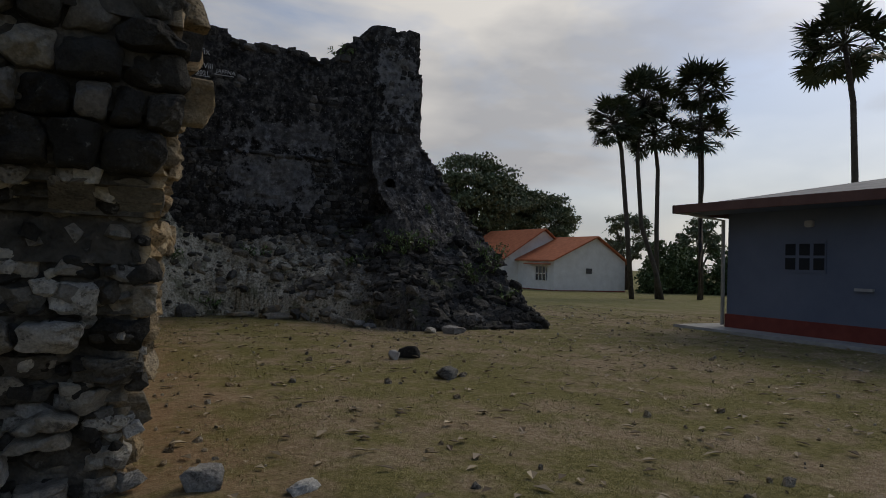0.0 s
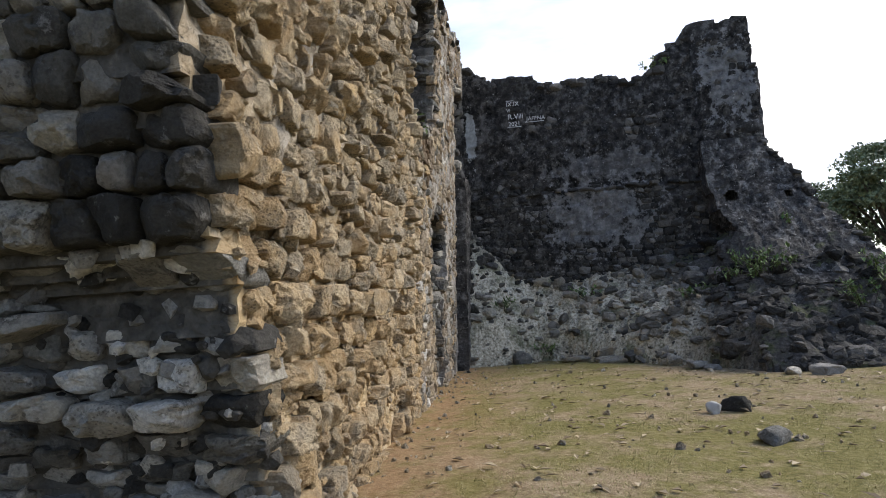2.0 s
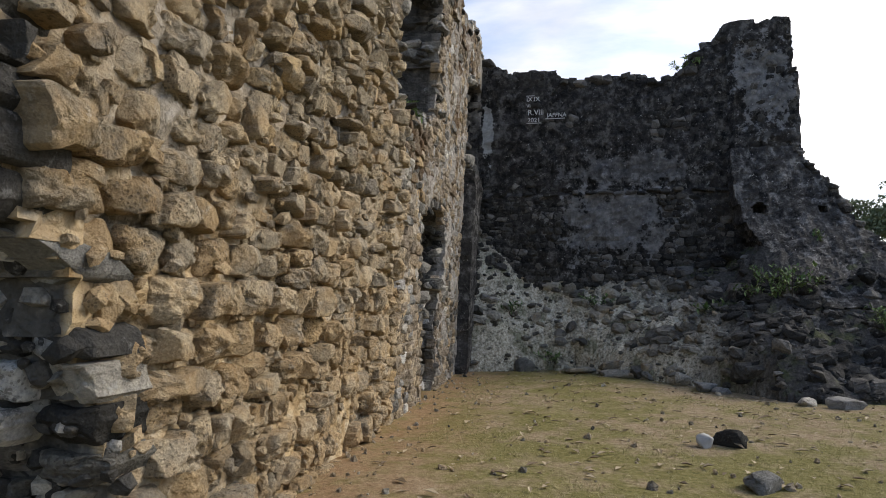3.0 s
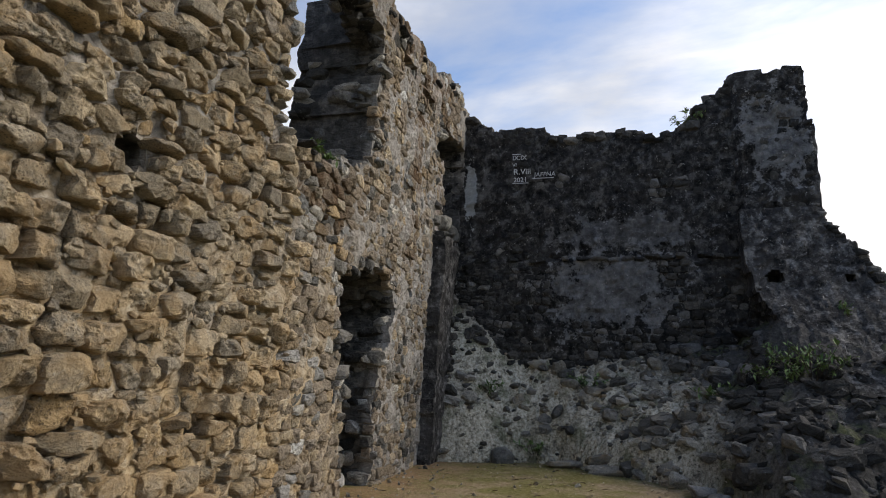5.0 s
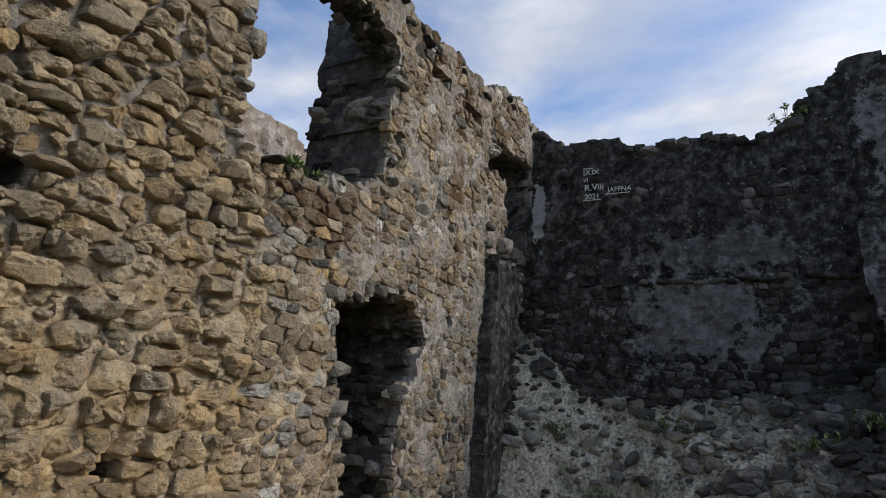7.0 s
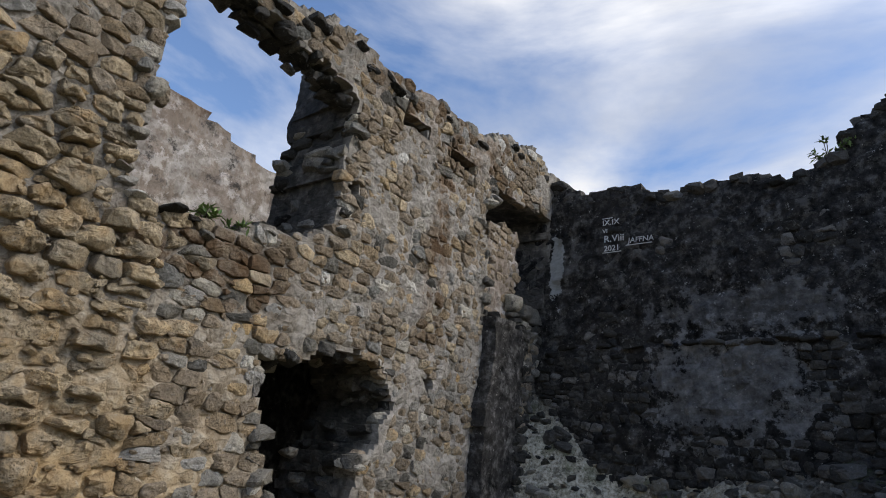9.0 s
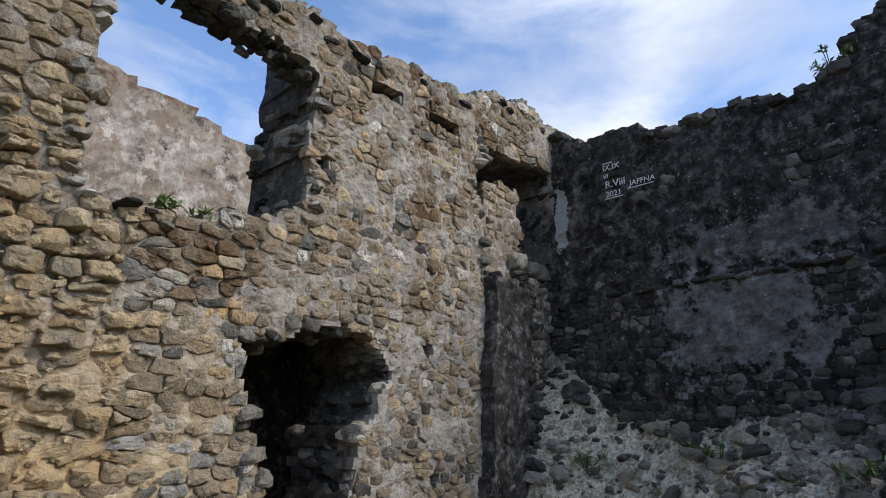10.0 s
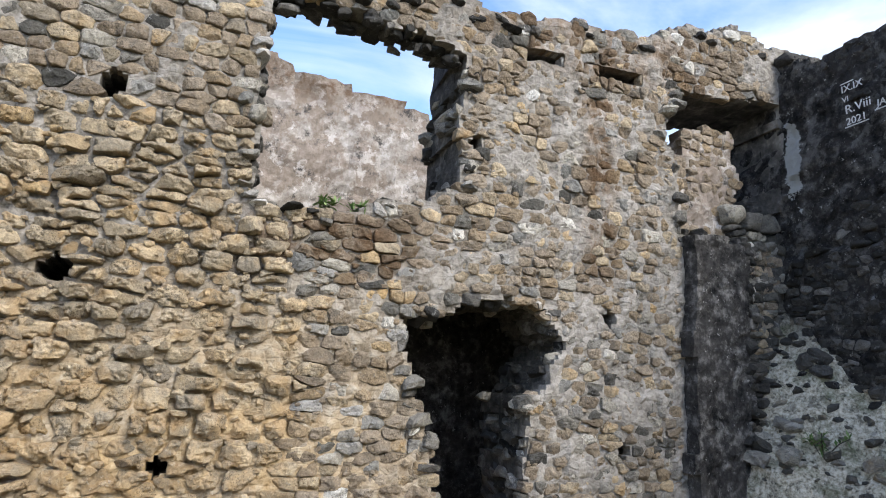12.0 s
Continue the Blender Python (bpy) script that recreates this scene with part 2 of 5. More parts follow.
def wall_mortar():
    """Lime mortar: ochre earth low down and towards the broken end, grey plaster remains and a rust stain further on."""
    m = Mat("lime_mortar", 0.97, 0.1)
    x, y, z = m.xyz()
    n1, n2 = m.noise(1.3, 6, 0.6), m.noise(7, 7, 0.65)
    ochre = m.ramp(n2, (0.3, (0.26, 0.17, 0.08)), (0.5, (0.47, 0.35, 0.20)), (0.72, (0.56, 0.48, 0.35)))
    grey = m.ramp(n2, (0.28, (0.10, 0.092, 0.08)), (0.5, (0.25, 0.23, 0.20)), (0.72, (0.38, 0.355, 0.32)))
    low = m.band(z, -1.0, 2.1, 0.9)
    near = m.band(y, -3.0, 7.2, 1.2)
    f = m.math('MULTIPLY', m.math('MULTIPLY', low, near), m.grey(n1, 0.25, 0.5))
    c = m.mix(f, grey, ochre)
    pale = m.math('MULTIPLY', m.band(y, 8.6, 10.9, 0.3), m.grey(m.noise(2.4, 6, 0.7), 0.42, 0.6))
    c = m.mix(m.math('MULTIPLY', pale, 0.75), c, m.ramp(n2, (0.3, (0.25, 0.23, 0.205)), (0.7, (0.45, 0.42, 0.375))))
    rust = m.math('MULTIPLY', m.band(y, 9.45, 9.85, 0.12), m.band(z, 3.0, 5.5, 0.3))
    sill = m.math('MULTIPLY', m.band(y, 5.6, 7.3, 0.4), m.band(z, 2.75, 3.35, 0.15))
    top = m.math('MULTIPLY', m.band(z, 5.45, 6.3, 0.15), m.band(y, 8.0, 11.2, 0.5))
    r = m.math('MAXIMUM', m.math('MAXIMUM', rust, sill), m.math('MULTIPLY', top, 0.8))
    r = m.math('MULTIPLY', r, m.grey(m.noise(4, 6, 0.7), 0.38, 0.58))
    c = m.mix(m.math('MULTIPLY', r, 0.8), c, m.ramp(n2, (0.3, (0.07, 0.045, 0.025)), (0.7, (0.20, 0.12, 0.06))))
    c = m.mix(m.grey(m.noise(2.1, 7, 0.7), 0.60, 0.74), c, (0.05, 0.048, 0.044))
    corner = m.math('MULTIPLY', m.band(y, 11.3, 20, 0.25), m.band(z, -2, 5.2, 0.5))
    c = m.mix(corner, c, m.ramp(n2, (0.3, (0.035, 0.034, 0.03)), (0.55, (0.10, 0.095, 0.088)), (0.75, (0.26, 0.25, 0.235))))
    # Reveals inside the openings: weathered, with their shade put into this darker colour.
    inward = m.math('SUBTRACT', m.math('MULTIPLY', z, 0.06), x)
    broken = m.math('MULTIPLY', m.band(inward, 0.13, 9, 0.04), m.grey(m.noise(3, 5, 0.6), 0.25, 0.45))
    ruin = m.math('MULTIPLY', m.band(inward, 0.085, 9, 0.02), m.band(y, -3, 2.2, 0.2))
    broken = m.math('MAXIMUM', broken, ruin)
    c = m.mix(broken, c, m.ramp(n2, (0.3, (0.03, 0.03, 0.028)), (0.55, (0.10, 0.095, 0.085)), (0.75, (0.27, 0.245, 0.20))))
    joint = m.cells(6.5, m.scaled((1, 1, 1.7)), 'DISTANCE_TO_EDGE')
    joint = m.math('ADD', joint, m.math('MULTIPLY', m.noise(22, 5, 0.7), 0.08))
    c = m.mix(m.math('MULTIPLY', m.math('LESS_THAN', joint, 0.075), 0.08), c, (0.07, 0.06, 0.048))
    m.bump(m.grey(joint, 0.04, 0.2), 0.35, 0.02)
    m.bump(m.noise(14, 7, 0.7), 0.7, 0.03)
    m.bump(n2, 0.6, 0.04)
    m.bump(m.noise(45, 6, 0.7), 0.4, 0.006)
    return m.colour(c)


M_MORTAR = wall_mortar()


def black_plaster(name, base=1.0):
    """Old plaster blackened by algae, with paler streaks and bare patches."""
    m = Mat(name, 0.95, 0.12)
    n1, n2, n3 = m.noise(0.9, 6, 0.6), m.noise(6, 8, 0.68), m.noise(40, 6, 0.7)
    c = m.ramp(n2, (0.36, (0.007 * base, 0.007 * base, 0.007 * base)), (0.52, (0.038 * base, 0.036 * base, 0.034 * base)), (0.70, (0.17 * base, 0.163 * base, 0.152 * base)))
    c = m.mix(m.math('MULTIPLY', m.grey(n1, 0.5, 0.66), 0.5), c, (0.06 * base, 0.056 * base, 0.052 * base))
    streak = m.noise(2.2, 7, 0.72, m.scaled((2.0, 2.0, 1.3)))
    c = m.mix(m.math('MULTIPLY', m.grey(streak, 0.57, 0.68), 0.65), c, (0.19 * base, 0.185 * base, 0.17 * base))
    if base == 1.0:
        c = m.mix(m.math('MULTIPLY', m.grey(m.noise(3.3, 8, 0.74), 0.56, 0.62), 0.55), c, (0.16, 0.155, 0.145))
        pl = m.ramp(n2, (0.3, (0.07, 0.07, 0.07)), (0.5, (0.20, 0.20, 0.198)), (0.75, (0.36, 0.355, 0.35)))
        c = m.mix(m.math('MULTIPLY', patch(m, 3.0, 2.85, 1.15, 0.8), 0.6), c, pl)
        c = m.mix(m.math('MULTIPLY', patch(m, 3.3, 3.95, 1.3, 0.35), 0.35), c, pl)
        c = m.mix(m.math('MULTIPLY', patch(m, 5.9, 5.4, 0.5, 0.9), 0.6), c, pl)
        c = m.mix(m.math('MULTIPLY', patch(m, 0.45, 4.75, 0.1, 0.7), 0.9), c, (0.35, 0.36, 0.35))
    spots = m.noise(14, 5, 0.75)
    c = m.mix(m.grey(spots, 0.62, 0.68), c, (0.38, 0.37, 0.345))
    m.bump(m.noise(11, 7, 0.7), 0.9, 0.06)
    m.bump(n2, 0.7, 0.05)
    m.bump(n3, 0.6, 0.015)
    return m.colour(c)


def patch(m, cx, cz, rx, rz):
    x, y, z = m.xyz()
    dx = m.math('DIVIDE', m.math('SUBTRACT', x, cx), rx)
    dz = m.math('DIVIDE', m.math('SUBTRACT', z, cz), rz)
    d = m.math('SQRT', m.math('ADD', m.math('MULTIPLY', dx, dx), m.math('MULTIPLY', dz, dz)))
    return m.grey(m.math('SUBTRACT', m.math('MULTIPLY', m.noise(3.0, 8, 0.74), 4.2), m.math('ADD', d, 0.95)), 0.15, 0.28)


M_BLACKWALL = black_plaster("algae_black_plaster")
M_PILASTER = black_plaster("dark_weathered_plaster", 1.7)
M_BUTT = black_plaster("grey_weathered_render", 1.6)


def far_plaster():
    m = Mat("pink_grey_lime_plaster", 0.95, 0.12)
    n1, n2 = m.noise(1.6, 8, 0.7), m.noise(8, 7, 0.7)
    c = m.ramp(n2, (0.25, (0.17, 0.145, 0.12)), (0.5, (0.31, 0.28, 0.245)), (0.75, (0.47, 0.44, 0.41)))
    x, y, z = m.xyz()
    c = m.mix(m.math('MULTIPLY', m.grey(n1, 0.47, 0.53), 0.75), c, m.ramp(n2, (0.3, (0.11, 0.085, 0.066)), (0.7, (0.27, 0.215, 0.17))))
    c = m.mix(m.math('MULTIPLY', m.grey(m.noise(2.3, 8, 0.72), 0.55, 0.59), 0.7), c, (0.50, 0.465, 0.43))
    c = m.mix(m.math('MULTIPLY', m.band(z, 6.2, 9, 0.25), m.grey(n2, 0.3, 0.6)), c, (0.11, 0.075, 0.05))
    c = m.mix(m.grey(m.noise(3.1, 8, 0.75), 0.55, 0.64), c, (0.06, 0.055, 0.05))
    m.bump(n2, 0.6, 0.04)
    m.bump(m.noise(40, 6, 0.7), 0.5, 0.012)
    return m.colour(c)


M_FAR = far_plaster()


def ground_material():
    """Thin dry lawn over sandy earth: bare orange soil by the wall, litter and trodden patches."""
    m = Mat("dry_lawn_earth", 1.0, 0.1)
    x, y, z = m.xyz()
    n1, n2, n3, n4 = m.noise(0.35, 5, 0.6), m.noise(2.2, 8, 0.7), m.noise(19, 8, 0.75), m.noise(75, 5, 0.7)
    grass = m.ramp(n3, (0.28, (0.075, 0.072, 0.026)), (0.5, (0.18, 0.162, 0.062)), (0.75, (0.31, 0.265, 0.135)))
    dirt = m.ramp(n3, (0.28, (0.15, 0.11, 0.065)), (0.5, (0.29, 0.222, 0.145)), (0.75, (0.45, 0.385, 0.28)))
    c = m.mix(m.grey(m.math('ADD', m.math('MULTIPLY', n1, 0.45), m.math('MULTIPLY', n2, 0.55)), 0.46, 0.56), grass, dirt)
    by_wall = m.math('MULTIPLY', m.math('MULTIPLY', m.band(x, -2.0, 0.7, 0.5), m.band(y, 1.2, 14, 1.2)), m.grey(n2, 0.3, 0.56))
    c = m.mix(m.math('MULTIPLY', by_wall, 0.75), c, m.ramp(n3, (0.3, (0.19, 0.10, 0.045)), (0.7, (0.38, 0.25, 0.14))))
    c = m.mix(0.6, c, m.ramp(n4, (0.3, (0.5, 0.5, 0.5)), (0.7, (1.4, 1.38, 1.3))), 'MULTIPLY')
    far = m.band(y, 14, 900, 3)
    c = m.mix(m.math('MULTIPLY', far, 0.6), c, m.ramp(n2, (0.3, (0.10, 0.115, 0.032)), (0.7, (0.21, 0.20, 0.08))))
    m.bump(n3, 0.8, 0.03)
    m.bump(n4, 0.6, 0.01)
    return m.colour(c)


M_GROUND = ground_material()


def plain(name, c1, c2, scale=8.0, rough=0.8, spec=0.25, bump=0.3):
    m = Mat(name, rough, spec)
    n = m.noise(scale, 6, 0.65)
    if bump:
        m.bump(m.noise(scale * 4, 5, 0.7), bump, 0.01)
    return m.colour(m.ramp(n, (0.3, c1), (0.7, c2)))


def leafy(name, c1, c2):
    m = Mat(name, 0.6, 0.3)
    m.b.inputs["Subsurface Weight"].default_value = 0.0
    return m.colour(m.ramp(m.geo.outputs["Random Per Island"], (0.0, c1), (1.0, c2)))


M_PALM = leafy("palm_leaf", (0.03, 0.042, 0.02), (0.07, 0.085, 0.045))
M_LEAF = leafy("tree_leaf", (0.06, 0.085, 0.045), (0.2, 0.23, 0.13))
M_BUSH = leafy("bush_leaf", (0.04, 0.07, 0.025), (0.12, 0.16, 0.065))
M_WEED = leafy("weed_leaf", (0.06, 0.12, 0.03), (0.17, 0.24, 0.08))
M_BLADE = leafy("dry_grass_blade", (0.19, 0.18, 0.06), (0.46, 0.40, 0.21))
M_LITTER = leafy("dry_leaf", (0.12, 0.08, 0.045), (0.42, 0.34, 0.22))
M_BARK = plain("bark", (0.035, 0.03, 0.025), (0.10, 0.085, 0.07), 6)
M_WHITE = plain("white_lime_wash", (0.64, 0.60, 0.53), (0.78, 0.745, 0.68), 1.5, 0.9, 0.2, 0.1)
M_TILE = plain("orange_clay_tile", (0.30, 0.085, 0.035), (0.50, 0.16, 0.07), 3, 0.85)
M_BLUE = plain("grey_blue_paint", (0.12, 0.145, 0.20), (0.155, 0.18, 0.235), 1.2, 0.8, 0.25, 0.1)
M_RED = plain("red_plinth_paint", (0.16, 0.035, 0.025), (0.24, 0.06, 0.045), 3, 0.8)
M_FASCIA = plain("brown_fascia_paint", (0.12, 0.06, 0.05), (0.18, 0.10, 0.08), 2, 0.7)
M_SHEET = plain("fibre_cement_roof", (0.22, 0.22, 0.22), (0.34, 0.33, 0.32), 2, 0.9)
M_CEMENT = plain("pale_cement", (0.28, 0.28, 0.27), (0.46, 0.46, 0.44), 4, 0.9)
M_GLASS = plain("dark_window_glass", (0.02, 0.022, 0.026), (0.03, 0.033, 0.04), 1, 0.15, 0.5, 0.0)
M_CHALK = plain("white_chalk_paint", (0.45, 0.45, 0.44), (0.75, 0.75, 0.73), 30, 0.9, 0.1, 0.0)


# ---- helpers for meshes ----
def mesh_ob(name, verts, faces, mat, parent=None, smooth=True, label=""):
    me = bpy.data.meshes.new(name)
    me.from_pydata([tuple(v) for v in verts] if not isinstance(verts, np.ndarray) else verts.tolist(), [], faces if not isinstance(faces, np.ndarray) else faces.tolist())
    if smooth:
        me.polygons.foreach_set("use_smooth", [True] * len(me.polygons))
    me.materials.append(mat)
    me.update()
    ob = new(name, me)
    ob.parent = parent
    if label:
        ob["label"] = label
    return ob


def part(name, bm, mat, parent=None, label="", smooth=False):
    me = bpy.data.meshes.new(name)
    bm.normal_update()
    bm.to_mesh(me)
    bm.free()
    if smooth:
        me.polygons.foreach_set("use_smooth", [True] * len(me.polygons))
    me.materials.append(mat)
    ob = new(name, me)
    ob.parent = parent
    if label:
        ob["label"] = label
    return ob


def box_bm(lo, hi, bevel=0.0, bm=None):
    bm = bm or bmesh.new()
    c = [(a + b) / 2 for a, b in zip(lo, hi)]
    s = [b - a for a, b in zip(lo, hi)]
    r = bmesh.ops.create_cube(bm, size=1.0, matrix=Matrix.Translation(c) @ Matrix.Diagonal((*s, 1)))
    if bevel:
        es = {e for v in r["verts"] for e in v.link_edges}
        bmesh.ops.bevel(bm, geom=list(es), offset=bevel, segments=2, affect='EDGES')
    return bm


def fbm(x, y, z, octaves=4):
    return noise.fractal(Vector((x, y, z)), 0.6, 2.1, octaves)


def tube_mesh(path, radii, sides=10):
    """Verts and faces of a tapered tube along path."""
    vs, fs = [], []
    for i, (p, r) in enumerate(zip(path, radii)):
        p = Vector(p)
        d = Vector(path[min(i + 1, len(path) - 1)]) - Vector(path[max(i - 1, 0)])
        q = d.to_track_quat('Z', 'Y')
        for k in range(sides):
            a = 2 * math.pi * k / sides
            vs.append(p + q @ Vector((math.cos(a) * r, math.sin(a) * r, 0)))
    for i in range(len(path) - 1):
        for k in range(sides):
            a, b = i * sides + k, i * sides + (k + 1) % sides
            fs.append((a, b, b + sides, a + sides))
    fs.append(tuple(range(sides))[::-1])
    fs.append(tuple(range((len(path) - 1) * sides, len(path) * sides)))
    return vs, fs


# stones: a small library of chipped, rounded blocks of unit half-size
rng = random.Random(7)


def stone_shape(seed, sub=2, power=0.42, chips=15, rough=0.2):
    """A broken block: a squarish ball cut by many planes, then roughened."""
    r = random.Random(seed)
    bm = bmesh.new()
    bmesh.ops.create_icosphere(bm, subdivisions=sub, radius=1.0)
    off = Vector((r.uniform(-50, 50), r.uniform(-50, 50), r.uniform(-50, 50)))
    planes = []
    for _ in range(chips):
        n = Vector((r.gauss(0, 1), r.gauss(0, 1), r.gauss(0, 1))).normalized()
        planes.append((n, r.uniform(0.66, 1.12)))
    for v in bm.verts:
        p = Vector([math.copysign(abs(c) ** power, c) for c in v.co])
        p *= 1 + rough * noise.fractal(p * 0.9 + off, 0.7, 2.2, 3)
        for n, d in planes:
            k = p.dot(n) - d
            if k > 0:
                p -= n * k * 0.95
        q = p * 2.6 + off
        ridge = 0.5 - abs(noise.noise(q))
        p += p.normalized() * (0.16 * (ridge - 0.25) + 0.10 * noise.noise(p * 5.0 + off) + 0.07 * noise.noise(p * 10 + off))
        v.co = p
    bm.verts.ensure_lookup_table()
    vs = np.array([v.co[:] for v in bm.verts])
    fs = np.array([[v.index for v in f.verts] for f in bm.faces])
    bm.free()
    return vs, fs


FINE_SHAPES = [stone_shape(100 + i, 3) for i in range(20)]
SHAPES = [stone_shape(100 + i) for i in range(18)]
LOW_SHAPES = [stone_shape(300 + i, 1) for i in range(14)]


def stone_mesh(name, i, mat, shapes=None):
    shapes = shapes or FINE_SHAPES
    me = bpy.data.meshes.new(name)
    me.from_pydata(shapes[i][0].tolist(), [], shapes[i][1].tolist())
    me.materials.append(mat)
    return me


class Heap:
    """Gathers many stones into one mesh."""

    def __init__(self):
        self.v, self.f, self.n = [], [], 0

    def add(self, m, shape):
        vs, fs = shape
        a = np.array(m)
        self.v.append(vs @ a[:3, :3].T + a[:3, 3])
        self.f.append(fs + self.n)
        self.n += len(vs)

    def make(self, name, mat, parent=None, label="", smooth=False):
        if not self.v:
            return None
        ob = mesh_ob(name, np.concatenate(self.v), np.concatenate(self.f), mat, parent, smooth, label)
        ob["kind"] = "stuff"
        return ob


def clip_cell(poly, n, d):
    """The part of a polygon where p . n <= d."""
    out = []
    for i, p in enumerate(poly):
        q = poly[(i + 1) % len(poly)]
        a, b = p[0] * n[0] + p[1] * n[1] - d, q[0] * n[0] + q[1] * n[1] - d
        if a <= 0:
            out.append(p)
        if a * b < 0:
            k = a / (a - b)
            out.append((p[0] + (q[0] - p[0]) * k, p[1] + (q[1] - p[1]) * k))
    return out


def seed_rows(u0, u1, v0, v1, hmin, hmax, wmin, wmax, want, r):
    """Stone middles laid in wavering courses."""
    out, v = [], v0
    while v < v1:
        h = r.uniform(hmin, hmax)
        u = u0 + r.uniform(-wmax, 0)
        while u < u1:
            w = r.uniform(wmin, wmax) * (1.0 if r.random() < 0.78 else 0.55)
            a = u + w / 2
            b = v + h / 2 + 0.12 * noise.noise(Vector((a * 0.5, v * 0.7, 2))) + r.uniform(-0.09, 0.09) * h
            if want(a, b):
                out.append((a, b))
            if w > 0.8 * wmax and r.random() < 0.35 and want(a, b):
                out[-1] = (a, b - 0.28 * h)
                out.append((a + r.uniform(-0.2, 0.2) * w, b + 0.28 * h))
            u += w
        v += h
    return out


def fitted_cells(seeds, keep, stretch=1.9):
    """Rubble that fits together: the polygon nearest to each seed, for the seeds that keep() takes."""
    grid = {}
    for k, (u, v) in enumerate(seeds):
        grid.setdefault((int(u // 0.5), int(v // 0.5)), []).append(k)
    for k, (u, v) in enumerate(seeds):
        if not keep(u, v):
            continue
        gu, gv = int(u // 0.5), int(v // 0.5)
        near = [q for i in (-1, 0, 1) for j in (-1, 0, 1) for q in grid.get((gu + i, gv + j), ()) if q != k]
        poly = [(-0.3, -0.22), (0.3, -0.22), (0.3, 0.22), (-0.3, 0.22)]
        poly = [(a, b * stretch) for a, b in poly]
        for q in near:
            dx, dy = seeds[q][0] - u, (seeds[q][1] - v) * stretch
            poly = clip_cell(poly, (dx, dy), (dx * dx + dy * dy) / 2)
            if len(poly) < 3:
                break
        if len(poly) >= 3:
            yield u, v, [(a, b / stretch) for a, b in poly]


def fitted_stone(poly, u, v, gap, out, deep, bulge, count, rings, r, rough=1.0, tilt=0.1):
    """Verts (u, v, out) and faces of one stone: an uneven face with worn edges on the polygon, and sides that run back."""
    pts = np.array(poly)
    mid = pts.mean(0)
    nxt = np.roll(pts, -1, 0)
    pts = np.stack([0.86 * pts + 0.14 * nxt, 0.14 * pts + 0.86 * nxt], 1).reshape(-1, 2)
    seg = np.linalg.norm(np.roll(pts, -1, 0) - pts, axis=1)
    run = np.concatenate([[0], np.cumsum(seg)])
    s = np.linspace(0, run[-1], count, endpoint=False)
    ext = np.vstack([pts, pts[:1]])
    loop = np.stack([np.interp(s, run, ext[:, 0]), np.interp(s, run, ext[:, 1])], 1) - mid
    size = np.linalg.norm(loop, axis=1)
    loop *= (np.maximum(size - gap, size * 0.5) / np.maximum(size, 1e-6))[:, None]
    off = Vector((r.uniform(-90, 90), r.uniform(-90, 90), r.uniform(-90, 90)))
    wave = np.array([1 + 0.2 * noise.noise(Vector((a * 11, b * 11, 0)) + off) + 0.12 * noise.noise(Vector((a * 31, b * 31, 5)) + off) for a, b in loop])
    loop *= wave[:, None]
    tu, tv = r.gauss(0, tilt), r.gauss(0, tilt)
    mean = float(size.mean())
    prof = [(1.04, -deep), (1.0, -0.5 * bulge - 0.01), (0.96, -0.15 * bulge)]
    prof += [(0.86 * (1 - k / rings), bulge * (k / rings) ** 0.6 * 0.35) for k in range(rings)]
    vs, fs = [], []
    for k, (f, d) in enumerate(prof):
        for a, b in loop * f:
            p = Vector((a, b, 0)) + off
            lump = 0.0 if k == 0 else rough * (0.03 * noise.noise(p * 7) + 0.03 * (0.35 - abs(noise.noise(p * 13))) + 0.013 * noise.noise(p * 33))
            vs.append((u + mid[0] + a, v + mid[1] + b, out + d + lump + (0 if k == 0 else tu * a + tv * b)))
    vs.append((u + mid[0], v + mid[1], out + 0.35 * bulge + rough * (0.03 * noise.noise(off * 7) + 0.03 * (0.35 - abs(noise.noise(off * 13))))))
    vs = np.array(vs)
    rel = vs - np.array((u + mid[0], v + mid[1], out))
    for _ in range(5):
        n = np.array((r.gauss(0, 0.6), r.gauss(0, 0.6), 1.0))
        n /= np.linalg.norm(n)
        over = np.maximum(rel @ n - (math.hypot(n[0], n[1]) * mean * r.uniform(0.3, 0.9) + r.uniform(-0.004, 0.02)), 0.0)
        over[:count] = 0
        rel[:, 2] -= over / n[2] * 0.85
    vs[:, 2] = out + rel[:, 2]
    for k in range(len(prof) - 1):
        for i in range(count):
            j = (i + 1) % count
            fs += [(k * count + i, k * count + j, (k + 1) * count + j), (k * count + i, (k + 1) * count + j, (k + 1) * count + i)]
    last = (len(prof) - 1) * count
    fs += [(last + i, last + (i + 1) % count, len(vs) - 1) for i in range(count)]
    return vs, np.array(fs)


def interp(v, table):
    return float(np.interp(v, [a for a, b in table], [b for a, b in table]))


